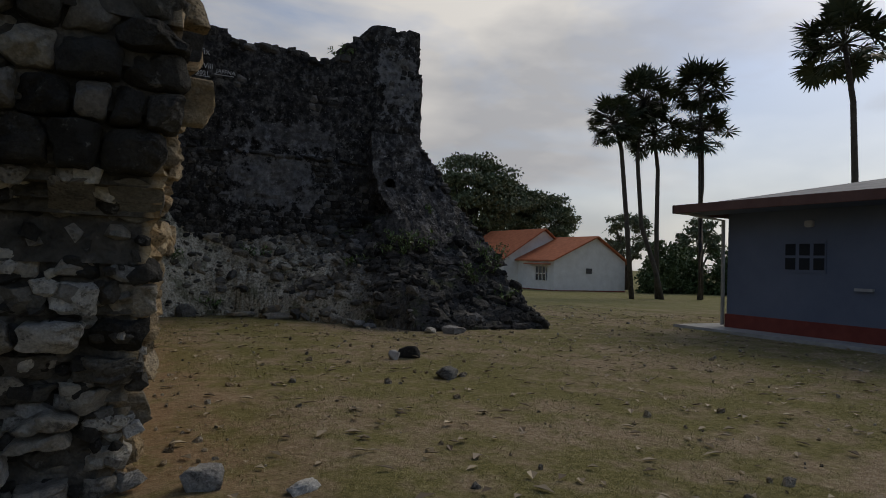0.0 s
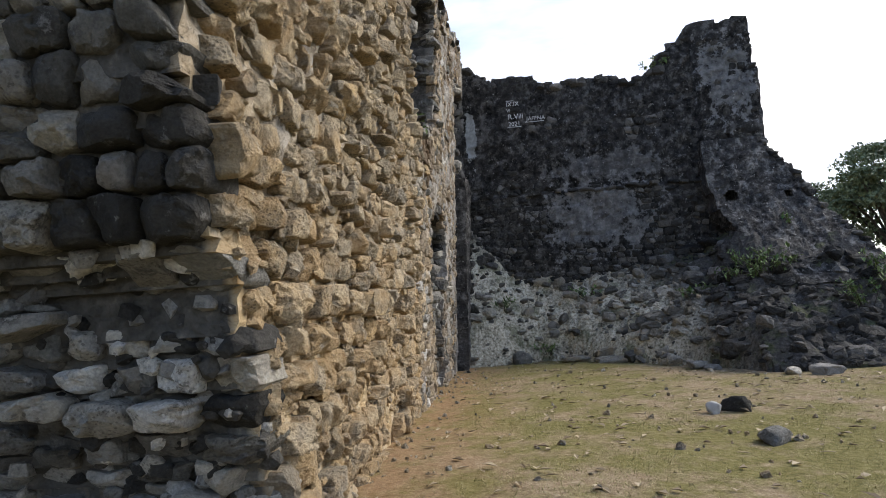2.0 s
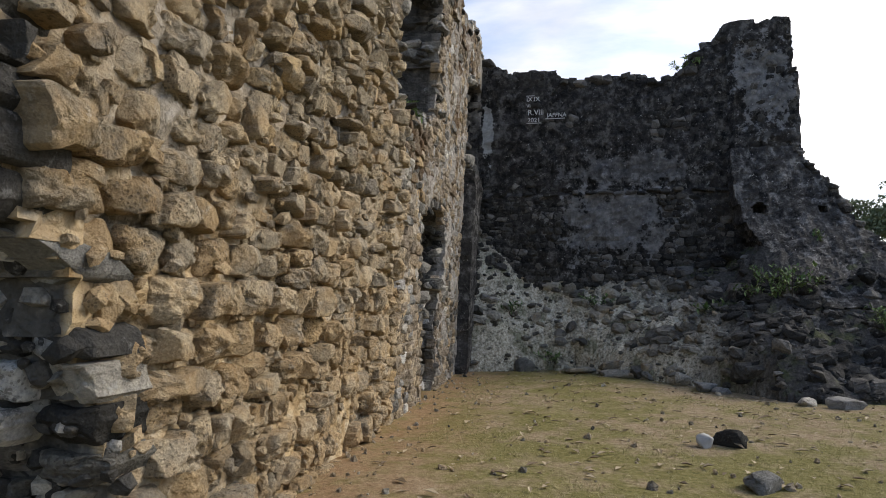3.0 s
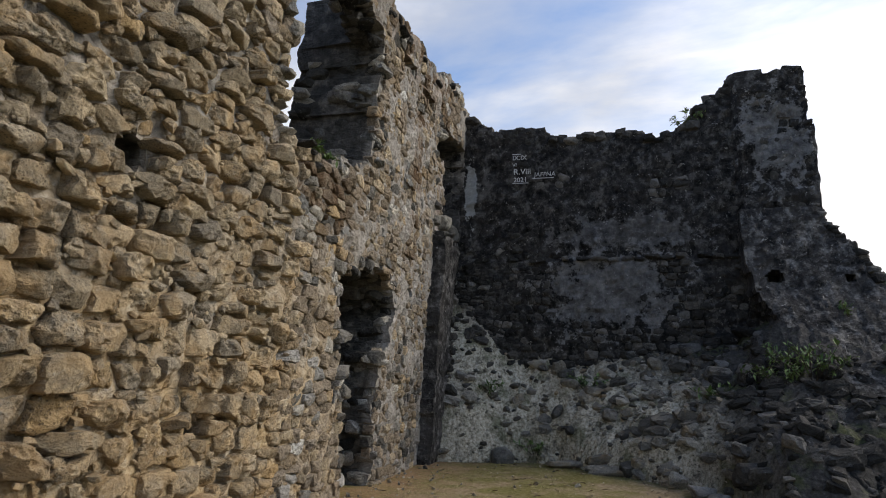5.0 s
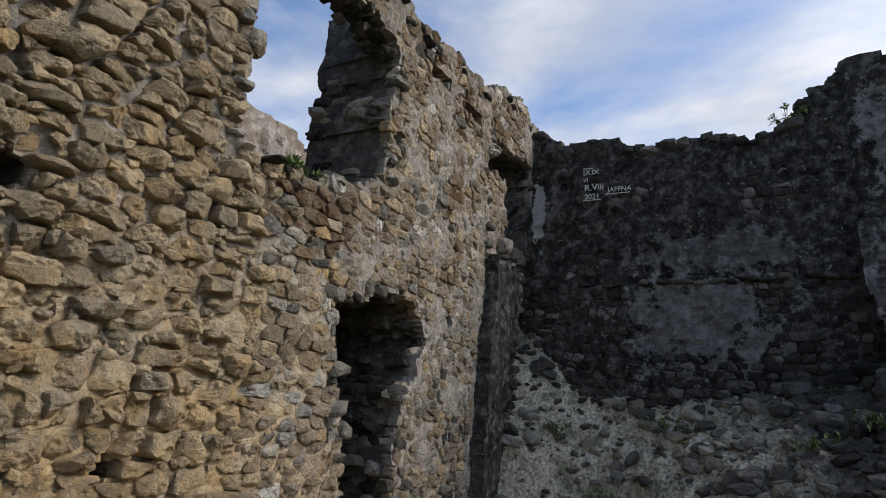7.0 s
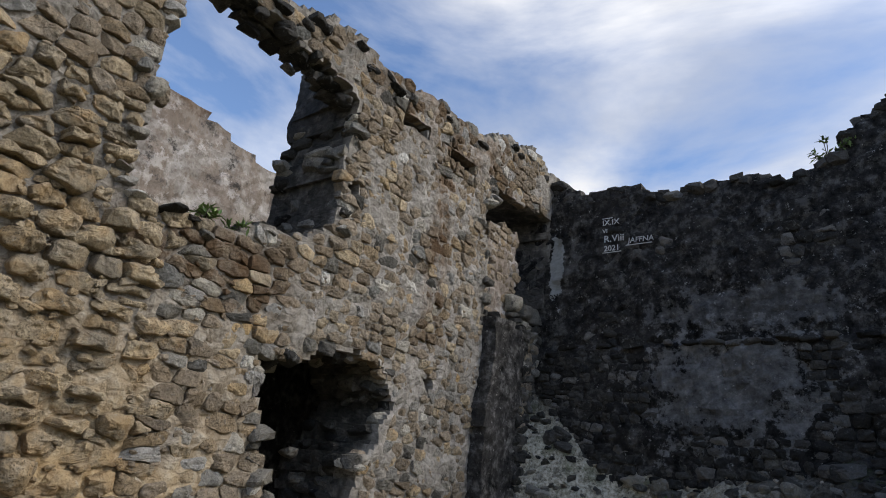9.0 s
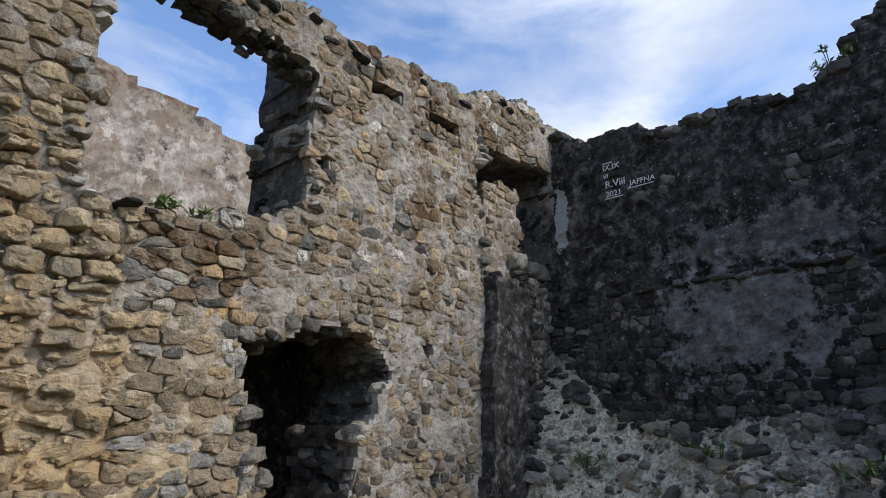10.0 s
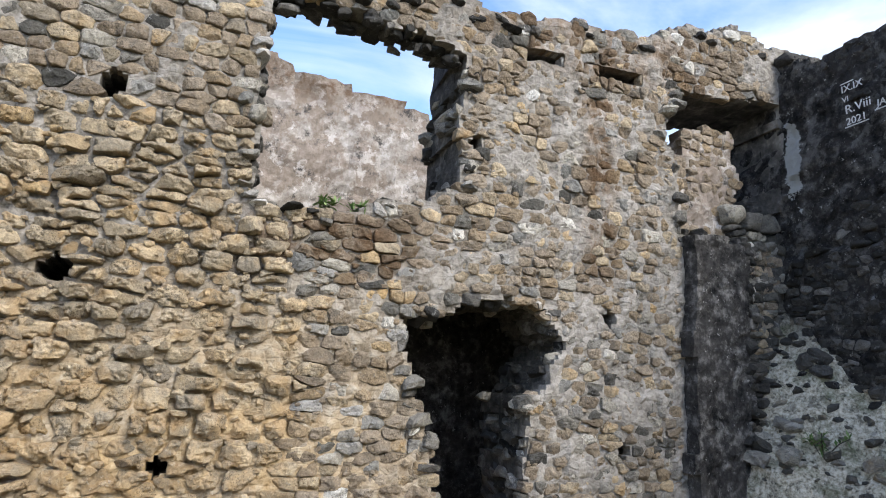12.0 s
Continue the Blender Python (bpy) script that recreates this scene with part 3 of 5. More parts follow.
def masonry_sheet(name, inside, to_world, u0, u1, v0, v1, step, depth, mat, parent, rough=0.05, ragged=0.35, back=True):
    """A thick broken wall: front and back skins on a grid where inside(u, v), joined all round its edges and openings.
    to_world(u, v, d): d is the depth behind the front."""
    nu, nv = int((u1 - u0) / step) + 1, int((v1 - v0) / step) + 1
    cell = np.zeros((nu, nv), bool)
    for i in range(nu):
        for j in range(nv):
            cell[i, j] = inside(u0 + (i + 0.5) * step, v0 + (j + 0.5) * step)
    ids, vs, fs = {}, [], []

    def vert(i, j, side):
        key = (i, j, side)
        if key not in ids:
            u, v = u0 + i * step, v0 + j * step
            ju = ragged * step * noise.noise(Vector((u * 5.1, v * 5.1, 3.3 + side)))
            jv = ragged * step * noise.noise(Vector((u * 5.1, v * 5.1, 9.7 + side)))
            d = (depth(u, v) if callable(depth) else depth) * side + rough * fbm(u * 1.6, v * 1.6, 4.0 + 7 * side, 5) + 0.5 * rough * fbm(u * 9, v * 9, 1.0 + 5 * side, 3)
            ids[key] = len(vs)
            vs.append(to_world(u + ju, v + jv, d))
        return ids[key]

    for i in range(nu):
        for j in range(nv):
            if not cell[i, j]:
                continue
            a = [(i, j), (i + 1, j), (i + 1, j + 1), (i, j + 1)]
            fs.append([vert(*k, 0) for k in a])
            if back:
                fs.append([vert(*k, 1) for k in reversed(a)])
            for di, dj, e in ((-1, 0, (3, 0)), (1, 0, (1, 2)), (0, -1, (0, 1)), (0, 1, (2, 3))):
                x, y = i + di, j + dj
                if not (0 <= x < nu and 0 <= y < nv and cell[x, y]):
                    p, q = a[e[0]], a[e[1]]
                    steps = max(1, int((depth(u0 + i * step, v0 + j * step) if callable(depth) else depth) / 0.25))
                    prev = (vert(*p, 0), vert(*q, 0))
                    for s in range(1, steps + 1):
                        cur = (vert(*p, s / steps), vert(*q, s / steps))
                        fs.append([prev[1], prev[0], cur[0], cur[1]])
                        prev = cur
    return mesh_ob(name, vs, fs, mat, parent, False)


# ---- the ground ----
def ground_z(x, y):
    d = math.hypot(x - 2, y - 4)
    z = -0.03 * max(0, min(d, 30) - 13) - 0.012 * max(0, min(d, 55) - 30)
    if d < 40:
        z += 0.05 * noise.noise(Vector((x * 0.35, y * 0.35, 0))) + 0.018 * noise.noise(Vector((x * 2.1, y * 2.1, 5)))
    return z


def build_ground():
    near_x = np.arange(-7, 15.01, 0.16)
    near_y = np.arange(-5, 17.01, 0.16)
    grow = np.array([0.5, 1.2, 2.2, 3.6, 5.5, 8, 12, 18, 26, 40, 70, 130, 300, 800, 2200])
    xs = np.concatenate([(near_x[0] - grow)[::-1], near_x, near_x[-1] + grow])
    ys = np.concatenate([(near_y[0] - grow)[::-1], near_y, near_y[-1] + grow])
    vs = [(x, y, ground_z(x, y)) for x in xs for y in ys]
    n = len(ys)
    fs = [(i * n + j, (i + 1) * n + j, (i + 1) * n + j + 1, i * n + j + 1) for i in range(len(xs) - 1) for j in range(n - 1)]
    tagged(mesh_ob("ground", vs, fs, M_GROUND), "dry patchy lawn over sandy orange earth", "ground", kind="structure")


build_ground()

# ---- the long ruined wall ----
LEAN = 0.06
BACK_Y = 12.65
END = ((-0.3, 2.2), (0.3, 2.08), (0.7, 1.87), (1.1, 1.68), (1.36, 1.66), (1.52, 1.36), (1.7, 1.3), (2.2, 1.16), (3.0, 1.04), (6.2, 0.98))
TOP = ((0, 5.9), (6.4, 5.9), (7.6, 6.02), (9.8, 6.1), (10.3, 6.12), (10.7, 6.3), (11.3, 6.5), (11.8, 6.72), (12.2, 6.6), (13.2, 6.5))


def rag(a, b, amp=0.08, f=2.3):
    return amp * noise.noise(Vector((a * f, b * f, 1.7))) + 0.5 * amp * noise.noise(Vector((a * f * 3, b * f * 3, 8.1)))


def in_window_one(y, z):
    y, z = y + rag(y, z), z + rag(z, y)
    sill = interp(y, ((5.7, 3.35), (6.6, 3.4), (7.2, 3.58), (7.85, 3.75)))
    head = interp(y, ((5.6, 5.62), (6.4, 5.58), (7.1, 5.52), (7.5, 5.47), (7.85, 5.4)))
    return 5.68 < y < 7.85 and sill < z < head


def in_door(y, z):
    y, z = y + rag(y, z, 0.1), z + rag(z, y, 0.1)
    left = interp(z, ((0, 7.85), (0.7, 7.78), (1.5, 7.45), (2.4, 7.3)))
    right = interp(z, ((0, 8.82), (1.65, 8.78), (1.75, 9.0), (2.2, 9.2), (2.6, 8.9)))
    head = interp(y, ((7.3, 2.42), (7.8, 2.45), (8.1, 2.62), (8.7, 2.66), (9.2, 2.45)))
    return left < y < right and -1 < z < head


def in_window_two(y, z):
    y, z = y + rag(y, z, 0.06), z + rag(z, y, 0.06)
    left = interp(z, ((3.65, 10.85), (4.6, 10.85), (4.9, 10.6), (5.2, 10.72), (5.6, 10.9)))
    return left < y < 12.62 and 3.66 < z < interp(y, ((10.8, 5.52), (12.6, 5.7)))


HOLES = ((8.02, 4.36, 0.08), (4.4, 4.29, 0.13), (4.15, 2.57, 0.13), (5.12, 0.91, 0.09), (9.83, 2.51, 0.09), (10.03, 1.02, 0.1))
SLITS = ((8.6, 9.12, 5.55), (9.58, 10.3, 5.57))


def in_hole(y, z):
    return any(math.hypot(y - a, z - b) < r for a, b, r in HOLES) or any(a < y < b and abs(z - c) < 0.075 for a, b, c in SLITS)


def in_left(y, z):
    if y < interp(z, END) + rag(z, y, 0.04) or y > BACK_Y + 0.6 or z > interp(y, TOP) + rag(y, 3, 0.14, 1.7):
        return False
    return not (in_window_one(y, z) or in_door(y, z) or in_window_two(y, z) or in_hole(y, z))


def left_to_world(y, z, d):
    coarse = min(1.0, max(0.0, (6.6 - y) / 0.8)) * min(1.0, max(0.0, (4.4 - z) / 0.8))
    return (LEAN * z - 0.018 - 0.052 * coarse - d, y, z)


def left_depth(y, z):
    if y < 4.2:
        return 2.6
    return 0.42 if z > 5.3 and 5.5 < y < 7.85 else 1.15


wall_left = tagged(new("wall_left"), "ruined coral-stone fort wall with windows and a doorway", "wall", kind="structure")
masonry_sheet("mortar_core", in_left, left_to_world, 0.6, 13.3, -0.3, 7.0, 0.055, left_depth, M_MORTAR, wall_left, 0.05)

# ---- the back wall ----
BTOP = ((-2, 6.3), (0.4, 6.4), (0.52, 6.32), (1.02, 6.0), (1.08, 6.1), (1.9, 6.08), (1.96, 5.88), (3.2, 5.9), (4.0, 5.8), (4.5, 6.0), (4.75, 6.34), (5.06, 6.5), (5.3, 6.86), (6.45, 6.78))


def in_back(x, z):
    if x > interp(z, ((4, 6.5), (6.8, 6.42))) + rag(z, 2, 0.05):
        return False
    return z < interp(x, BTOP) + rag(x, 5, 0.1, 2.0) and not (math.hypot(x - 5.75, z - 4.24) < 0.11)


def back_to_world(x, z, d):
    proud = 0.16 if x > 5.25 else 0.0
    if z < 3.5 and x < 5.25:
        proud += 0.07
    return (x, BACK_Y - proud + d, z)


wall_back = tagged(new("wall_back"), "tall algae-blackened ruined wall with a broken top", "wall", kind="structure")
masonry_sheet("plaster_core", in_back, back_to_world, -1.5, 6.7, -0.3, 7.2, 0.085, 1.0, M_BLACKWALL, wall_back, 0.06)


# the chamber behind the doorway, and the plastered wall seen through the window
def in_far(y, z):
    top = interp(y, ((3, 7.0), (6.0, 6.85), (7.5, 6.6), (8.6, 6.5), (9.2, 6.25), (10.5, 6.1), (14.5, 5.6)))
    return z < top + rag(y, 7, 0.2, 1.6)


wall_inner = tagged(new("wall_inner"), "far inner wall with stained pinkish lime plaster", "wall", kind="structure")
masonry_sheet("plaster_core", in_far, lambda y, z, d: (-3.5 - d, y, z), 1.5, 14.5, -0.3, 7.3, 0.14, 0.7, M_FAR, wall_inner, 0.06)
# Added lining; its dark plaster stands in for the chamber's shade.
tagged(part("wall_chamber_back", box_bm((-2.9, 4.6, -0.3), (-2.6, 12.6, 2.96)), M_BUTT), "added dark lining wall, its colour standing for the chamber's shade", "wall", kind="structure")
# Unseen slab and end wall, added in black to keep the doorway dark.
shade_slab = box_bm((-3.6, 4.3, 2.95), (-1.05, 12.6, 3.2))
tagged(part("ceiling", shade_slab, M_BLACKWALL), "unseen slab added over the chamber to keep light out", "ceiling", kind="structure")
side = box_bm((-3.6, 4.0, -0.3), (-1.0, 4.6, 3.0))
tagged(part("wall_chamber", side, M_BLACKWALL), "unseen end wall added to keep light out of the chamber", "wall", kind="structure")


def in_leaf(y, z):
    left = interp(z, ((3.4, 10.6), (4.65, 10.75), (4.82, 11.1), (5.2, 11.2)))
    return left + rag(y, z, 0.1, 2.6) < y < 11.97 + rag(z, y, 0.1, 2.2) and z < 5.12 + rag(y, 2, 0.2, 2)


wall_leaf = tagged(new("wall_window_infill"), "broken pale stone infill in the far window", "wall", kind="structure")
masonry_sheet("mortar_core", in_leaf, lambda y, z, d: (0.07 - d, y, z), 10.5, 12.6, 3.4, 5.8, 0.06, 0.3, M_FAR, wall_leaf, 0.05)


# dark block under the far window
def in_pilaster(y, z):
    return 10.9 + rag(z, 1, 0.03) < y < 11.78 + rag(z, 4, 0.16, 1.6) and z < 3.62 + rag(y, 3, 0.06)


pilaster = tagged(new("pilaster"), "dark weathered plastered block under the far window", "pilaster", kind="structure")
masonry_sheet("plaster_core", in_pilaster, lambda y, z, d: (LEAN * z + 0.2 - d, y, z), 10.7, 12.1, -0.2, 3.8, 0.075, 0.4, M_PILASTER, pilaster, 0.04)


# stones of the long wall, course by course
def stone_matrix(p, half, normal_x=True, tilt=6):
    e = Euler((radians(rng.uniform(-tilt, tilt)), radians(rng.uniform(-tilt, tilt)), radians(rng.uniform(-tilt, tilt))))
    flip = Matrix.Rotation(math.pi * rng.randrange(2), 4, 'Y') @ Matrix.Rotation(math.pi * rng.randrange(2), 4, 'Z')
    return Matrix.LocRotScale(p, e, half) @ flip


warm_heap, grey_heap, black_heap, pale_heap, dim_heap = Heap(), Heap(), Heap(), Heap(), Heap()
single_stones = []
stone_rng = random.Random(11)


def left_coarse(y, z):
    return y < 6.2 + 0.5 * noise.noise(Vector((y, z * 0.8, 40))) and z < 4.2 + 0.6 * noise.noise(Vector((y * 0.8, z, 41)))


def by_hole(y, z, margin):
    return any(math.hypot(y - a, z - b) < r + margin for a, b, r in HOLES) or any(a - margin * 0.5 < y < b + margin * 0.5 and abs(z - c) < 0.075 + margin for a, b, c in SLITS)


def left_bare(y, z):
    """Where stones show in the wall's face, out of the plaster and clear of the openings."""
    if not in_left(y, z) or by_hole(y, z, 0.0) or y > 12.5 or 10.85 < y < 11.8 and z < 3.6:
        return False
    if sum(in_left(y + a, z + b) for a, b in ((0.08, 0), (-0.08, 0), (0, 0.06), (0, -0.06))) < 3 and not by_hole(y, z, 0.12):
        return False
    return True


def plastered(y, z):
    """0 where the stones stand clear, 1 where old plaster covers them."""
    n = 0.5 + 0.5 * noise.noise(Vector((y * 0.9, z * 0.7, 12))) + 0.25 * noise.noise(Vector((y * 3, z * 3, 15)))
    zone = interp(y, ((6.0, 0.0), (6.6, 0.35), (7.4, 0.3), (8.2, 0.2), (9.0, 0.5), (10.0, 0.72), (10.8, 0.6), (12.6, 0.3)))
    if z < 2.4:
        zone *= 0.55
    if z > 5.3:
        zone = max(zone, 0.55)
    return n * zone * 1.6


wall_seeds = seed_rows(0.5, 7.2, -0.1, 5.2, 0.13, 0.24, 0.17, 0.46, lambda y, z: left_coarse(y, z) and not by_hole(y, z, 0.1), stone_rng)
wall_seeds += seed_rows(0.5, 13.0, -0.1, 7.0, 0.09, 0.18, 0.13, 0.4, lambda y, z: not left_coarse(y, z) and not by_hole(y, z, 0.1), stone_rng)
for a, b, r in HOLES:
    wall_seeds.append((a, b))
    wall_seeds += [(a + 2 * r * math.cos(k * 0.9), b + 2 * r * math.sin(k * 0.9)) for k in range(7)]
for a, b, c in SLITS:
    for k in range(7):
        y = a + (b - a) * k / 6
        wall_seeds += [(y, c), (y, c + 0.16), (y, c - 0.16)]

for y, z, poly in fitted_cells(wall_seeds, left_bare):
    poly = [(max(a, interp(z + b, END) + 0.015 - y), b) for a, b in poly]
    if max(a for a, b in poly) - min(a for a, b in poly) < 0.08:
        continue
    coarse = left_coarse(y, z)
    near = y < 5.2 and z < 3.2
    cover = plastered(y, z)
    if cover > 0.85:
        continue
    if coarse:
        out = stone_rng.uniform(-0.045, 0.045) + (0.045 if stone_rng.random() < 0.14 else 0) - (0.05 if stone_rng.random() < 0.07 else 0)
        vs, fs = fitted_stone(poly, y, z, stone_rng.uniform(0.01, 0.038), out, 0.16, stone_rng.uniform(0.04, 0.08), 48 if near else 30, 9 if near else 6, stone_rng, 1.6, 0.2)
    else:
        out = stone_rng.uniform(-0.012, 0.022) - 0.026 * min(1.0, cover * 1.2)
        vs, fs = fitted_stone(poly, y, z, stone_rng.uniform(0.003, 0.013), out, 0.12, stone_rng.uniform(0.016, 0.032), 24, 4, stone_rng, 0.8, 0.1)
    world_vs = np.stack([LEAN * vs[:, 1] + vs[:, 2], vs[:, 0], vs[:, 1]], 1)
    if interp(z, END) + 0.2 < y < 6.3 and z < 2.75 and len(single_stones) < 300:
        single_stones.append((world_vs, fs))
    else:
        dark_corner = z > 1.45 and y < interp(z, END) + 0.1 + 0.2 * noise.noise(Vector((y * 2, z * 2, 3)))
        heap = (black_heap if stone_rng.random() < 0.45 else dim_heap) if dark_corner else warm_heap if coarse or stone_rng.random() < 0.15 else dim_heap if stone_rng.random() < (0.35 if y > 7.9 and z < 2.0 else 0.08) else (grey_heap if stone_rng.random() < 0.16 else pale_heap)
        heap.add(Matrix(), (world_vs, fs))
# chinking between the stones
for _ in range(1500):
    y, z = rng.uniform(1.2, 6.8), rng.uniform(0, 4.4)
    if left_coarse(y, z) and left_bare(y, z):
        r = rng.uniform(0.015, 0.05)
        warm_heap.add(stone_matrix((LEAN * z + rng.uniform(-0.05, -0.01), y, z), (r, r * rng.uniform(1, 1.9), r * rng.uniform(0.7, 1.1)), tilt=30), rng.choice(LOW_SHAPES))
for _ in range(1100):
    y, z = rng.uniform(6.3, 10.95), rng.uniform(0, 6.3)
    if left_bare(y, z) and plastered(y, z) < 0.5:
        r = rng.uniform(0.015, 0.04)
        pale_heap.add(stone_matrix((LEAN * z + rng.uniform(-0.03, -0.005), y, z), (r * 0.7, r * rng.uniform(1, 1.9), r * rng.uniform(0.6, 1.0)), tilt=25), rng.choice(LOW_SHAPES))

# stones along the edges of the openings, the broken end and the top
STEP = 0.11
for i in range(int(12.4 / STEP)):
    for j in range(int(6.9 / STEP)):
        y, z = 0.8 + i * STEP, j * STEP
        if not in_left(y, z) or in_left(y - STEP, z) and in_left(y + STEP, z) and in_left(y, z + STEP) and in_left(y, z - STEP) or z < 0.1:
            continue
        deep = left_depth(y, z)
        if y < 2.6 and z < 5.7 or y > 12.3 and z < 5.9 or 10.95 < y and 5.2 < z < 5.75:
            continue
        for _ in range(4 if deep > 0.6 else 2):
            if in_hole(y, z - STEP) or in_hole(y - STEP, z) or in_hole(y, z + STEP) or in_hole(y + STEP, z):
                continue
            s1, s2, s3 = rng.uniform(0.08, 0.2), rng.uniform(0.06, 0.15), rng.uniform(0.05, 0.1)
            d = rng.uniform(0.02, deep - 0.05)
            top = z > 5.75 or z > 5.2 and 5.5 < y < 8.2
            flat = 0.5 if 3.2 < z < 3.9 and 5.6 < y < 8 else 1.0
            # Deep jambs and lintel underside: weathered dark stone with shade put into the colour.
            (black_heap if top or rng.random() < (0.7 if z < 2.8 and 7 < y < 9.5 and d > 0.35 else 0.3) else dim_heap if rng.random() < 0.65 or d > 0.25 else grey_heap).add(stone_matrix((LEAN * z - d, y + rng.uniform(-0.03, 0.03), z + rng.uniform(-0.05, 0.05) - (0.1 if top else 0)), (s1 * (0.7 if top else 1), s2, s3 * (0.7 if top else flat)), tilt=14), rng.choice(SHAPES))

# the broken end: jutting grey blocks low down, blackened plastered rubble overhanging above
end_seeds = seed_rows(-2.6, 0.4, -0.1, 1.45, 0.11, 0.25, 0.15, 0.4, lambda x, z: True, stone_rng)
end_seeds += seed_rows(-2.6, 0.6, 1.5, 6.0, 0.08, 0.18, 0.09, 0.28, lambda x, z: True, stone_rng)
for x, z, poly in fitted_cells(end_seeds, lambda x, z: x < LEAN * z - 0.06 and z < 5.7):
    low = z < 1.42
    poly = [(min(a, LEAN * z + 0.01 - x), b) for a, b in poly]
    if max(a for a, b in poly) - min(a for a, b in poly) < 0.08:
        continue
    jut = stone_rng.random()
    out = (stone_rng.uniform(-0.03, 0.09) + (0.14 if jut < 0.3 else 0)) if low else stone_rng.uniform(0.05, 0.12)
    vs, fs = fitted_stone(poly, x, z, stone_rng.uniform(0.006, 0.03) if low else stone_rng.uniform(0.002, 0.012), out, 0.3, stone_rng.uniform(0.06, 0.1), 34 if low else 26, 6, stone_rng, 1.8, 0.14)
    end_y = np.interp(vs[:, 1], [a for a, b in END], [b for a, b in END])
    world_vs = np.stack([vs[:, 0], end_y - vs[:, 2], vs[:, 1]], 1)
    heap = (grey_heap if jut < 0.3 or stone_rng.random() < 0.6 else dim_heap if stone_rng.random() < 0.7 else black_heap) if low else (dim_heap if noise.noise(Vector((x * 1.6, z * 1.6, 77))) > interp(x, ((-0.9, -0.6), (-0.1, 0.15))) else black_heap)
    heap.add(Matrix(), (world_vs, fs[:, ::-1]))
for _ in range(420):
    x, z = rng.uniform(-2.2, 0.0), rng.uniform(0, 1.5)
    r = rng.uniform(0.02, 0.055)
    (grey_heap if rng.random() < 0.4 else black_heap).add(stone_matrix((x, interp(z, END) + rng.uniform(-0.06, 0.05), z), (r * rng.uniform(1, 2), r, r), tilt=30), rng.choice(LOW_SHAPES))

warm_heap.make("small_stones", M_STONE_J, wall_left)
grey_heap.make("grey_stones", M_GREY_J, wall_left)
pale_heap.make("pale_stones", M_PALE_J, wall_left)
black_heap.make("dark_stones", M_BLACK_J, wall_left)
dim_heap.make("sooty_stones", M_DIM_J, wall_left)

# stones in the far leaf and the pilaster's broken edge
leaf_heap = Heap()
for y, z, poly in fitted_cells(seed_rows(10.5, 12.6, 3.4, 5.7, 0.1, 0.19, 0.13, 0.32, lambda y, z: True, stone_rng), in_leaf):
    vs, fs = fitted_stone(poly, y, z, 0.006, stone_rng.uniform(-0.02, 0.02), 0.1, 0.03, 20, 3, stone_rng, 0.8)
    leaf_heap.add(Matrix(), (np.stack([0.08 + vs[:, 2], vs[:, 0], vs[:, 1]], 1), fs))
leaf_heap.make("stones", M_PALE_J, wall_leaf)
pil_heap = Heap()
for _ in range(170):
    z = rng.uniform(0, 3.6)
    y = 11.78 + rag(z, 4, 0.16, 1.6) + rng.uniform(-0.1, 0.12)
    r = rng.uniform(0.05, 0.12)
    pil_heap.add(stone_matrix((LEAN * z + rng.uniform(-0.1, 0.16), y, z), (r * 1.3, r * 1.2, r * 0.7), tilt=15), rng.choice(SHAPES))
corner_heap = Heap()
for y, z, poly in fitted_cells(seed_rows(11.6, 12.8, 0.3, 3.8, 0.11, 0.2, 0.14, 0.36, lambda y, z: True, stone_rng), lambda y, z: 11.7 < y < 12.62):
    vs, fs = fitted_stone(poly, y, z, 0.012, stone_rng.uniform(-0.05, 0.05), 0.15, 0.05, 24, 4, stone_rng, 1.2)
    corner_heap.add(Matrix(), (np.stack([LEAN * vs[:, 1] + vs[:, 2], vs[:, 0], vs[:, 1]], 1), fs))
corner_heap.make("corner_stones", M_DIM_J, wall_left, "", True)
pil_heap.make("stones", M_BLACK_J, pilaster)

# stones and patches of the back wall
bheap = Heap()
back_jobs = []


def back_keep(x, z):
    if not in_back(x, z) or x < 0.25 or x > 6.2 and z > 3.6:
        return False
    n = noise.noise(Vector((x * 0.9, z * 0.9, 31))) + 0.4 * noise.noise(Vector((x * 2.7, z * 2.7, 33)))
    if 2.0 < x < 3.9 and 2.3 < z < 3.4:
        return n > 0.25
    if x > 5.3:
        return n > 0.1
    return n > (-0.55 if z < 3.4 else 0.34)


for x, z, poly in fitted_cells(seed_rows(0.0, 6.6, 0.6, 3.4, 0.09, 0.18, 0.1, 0.3, lambda x, z: True, stone_rng) + seed_rows(0.0, 6.6, 3.42, 7.0, 0.12, 0.2, 0.14, 0.38, lambda x, z: True, stone_rng), back_keep):
    low = z < 3.42
    vs, fs = fitted_stone(poly, x, z, stone_rng.uniform(0.006, 0.016), stone_rng.uniform(-0.015, 0.035) if low else stone_rng.uniform(-0.03, 0.01), 0.12, 0.04, 20, 3, stone_rng, 1.0, 0.12)
    world_vs = np.stack([vs[:, 0], back_to_world(x, z, 0)[1] - vs[:, 2], vs[:, 1]], 1)
    if low and len(back_jobs) < 300:
        back_jobs.append((world_vs, fs[:, ::-1]))
    else:
        bheap.add(Matrix(), (world_vs, fs[:, ::-1]))
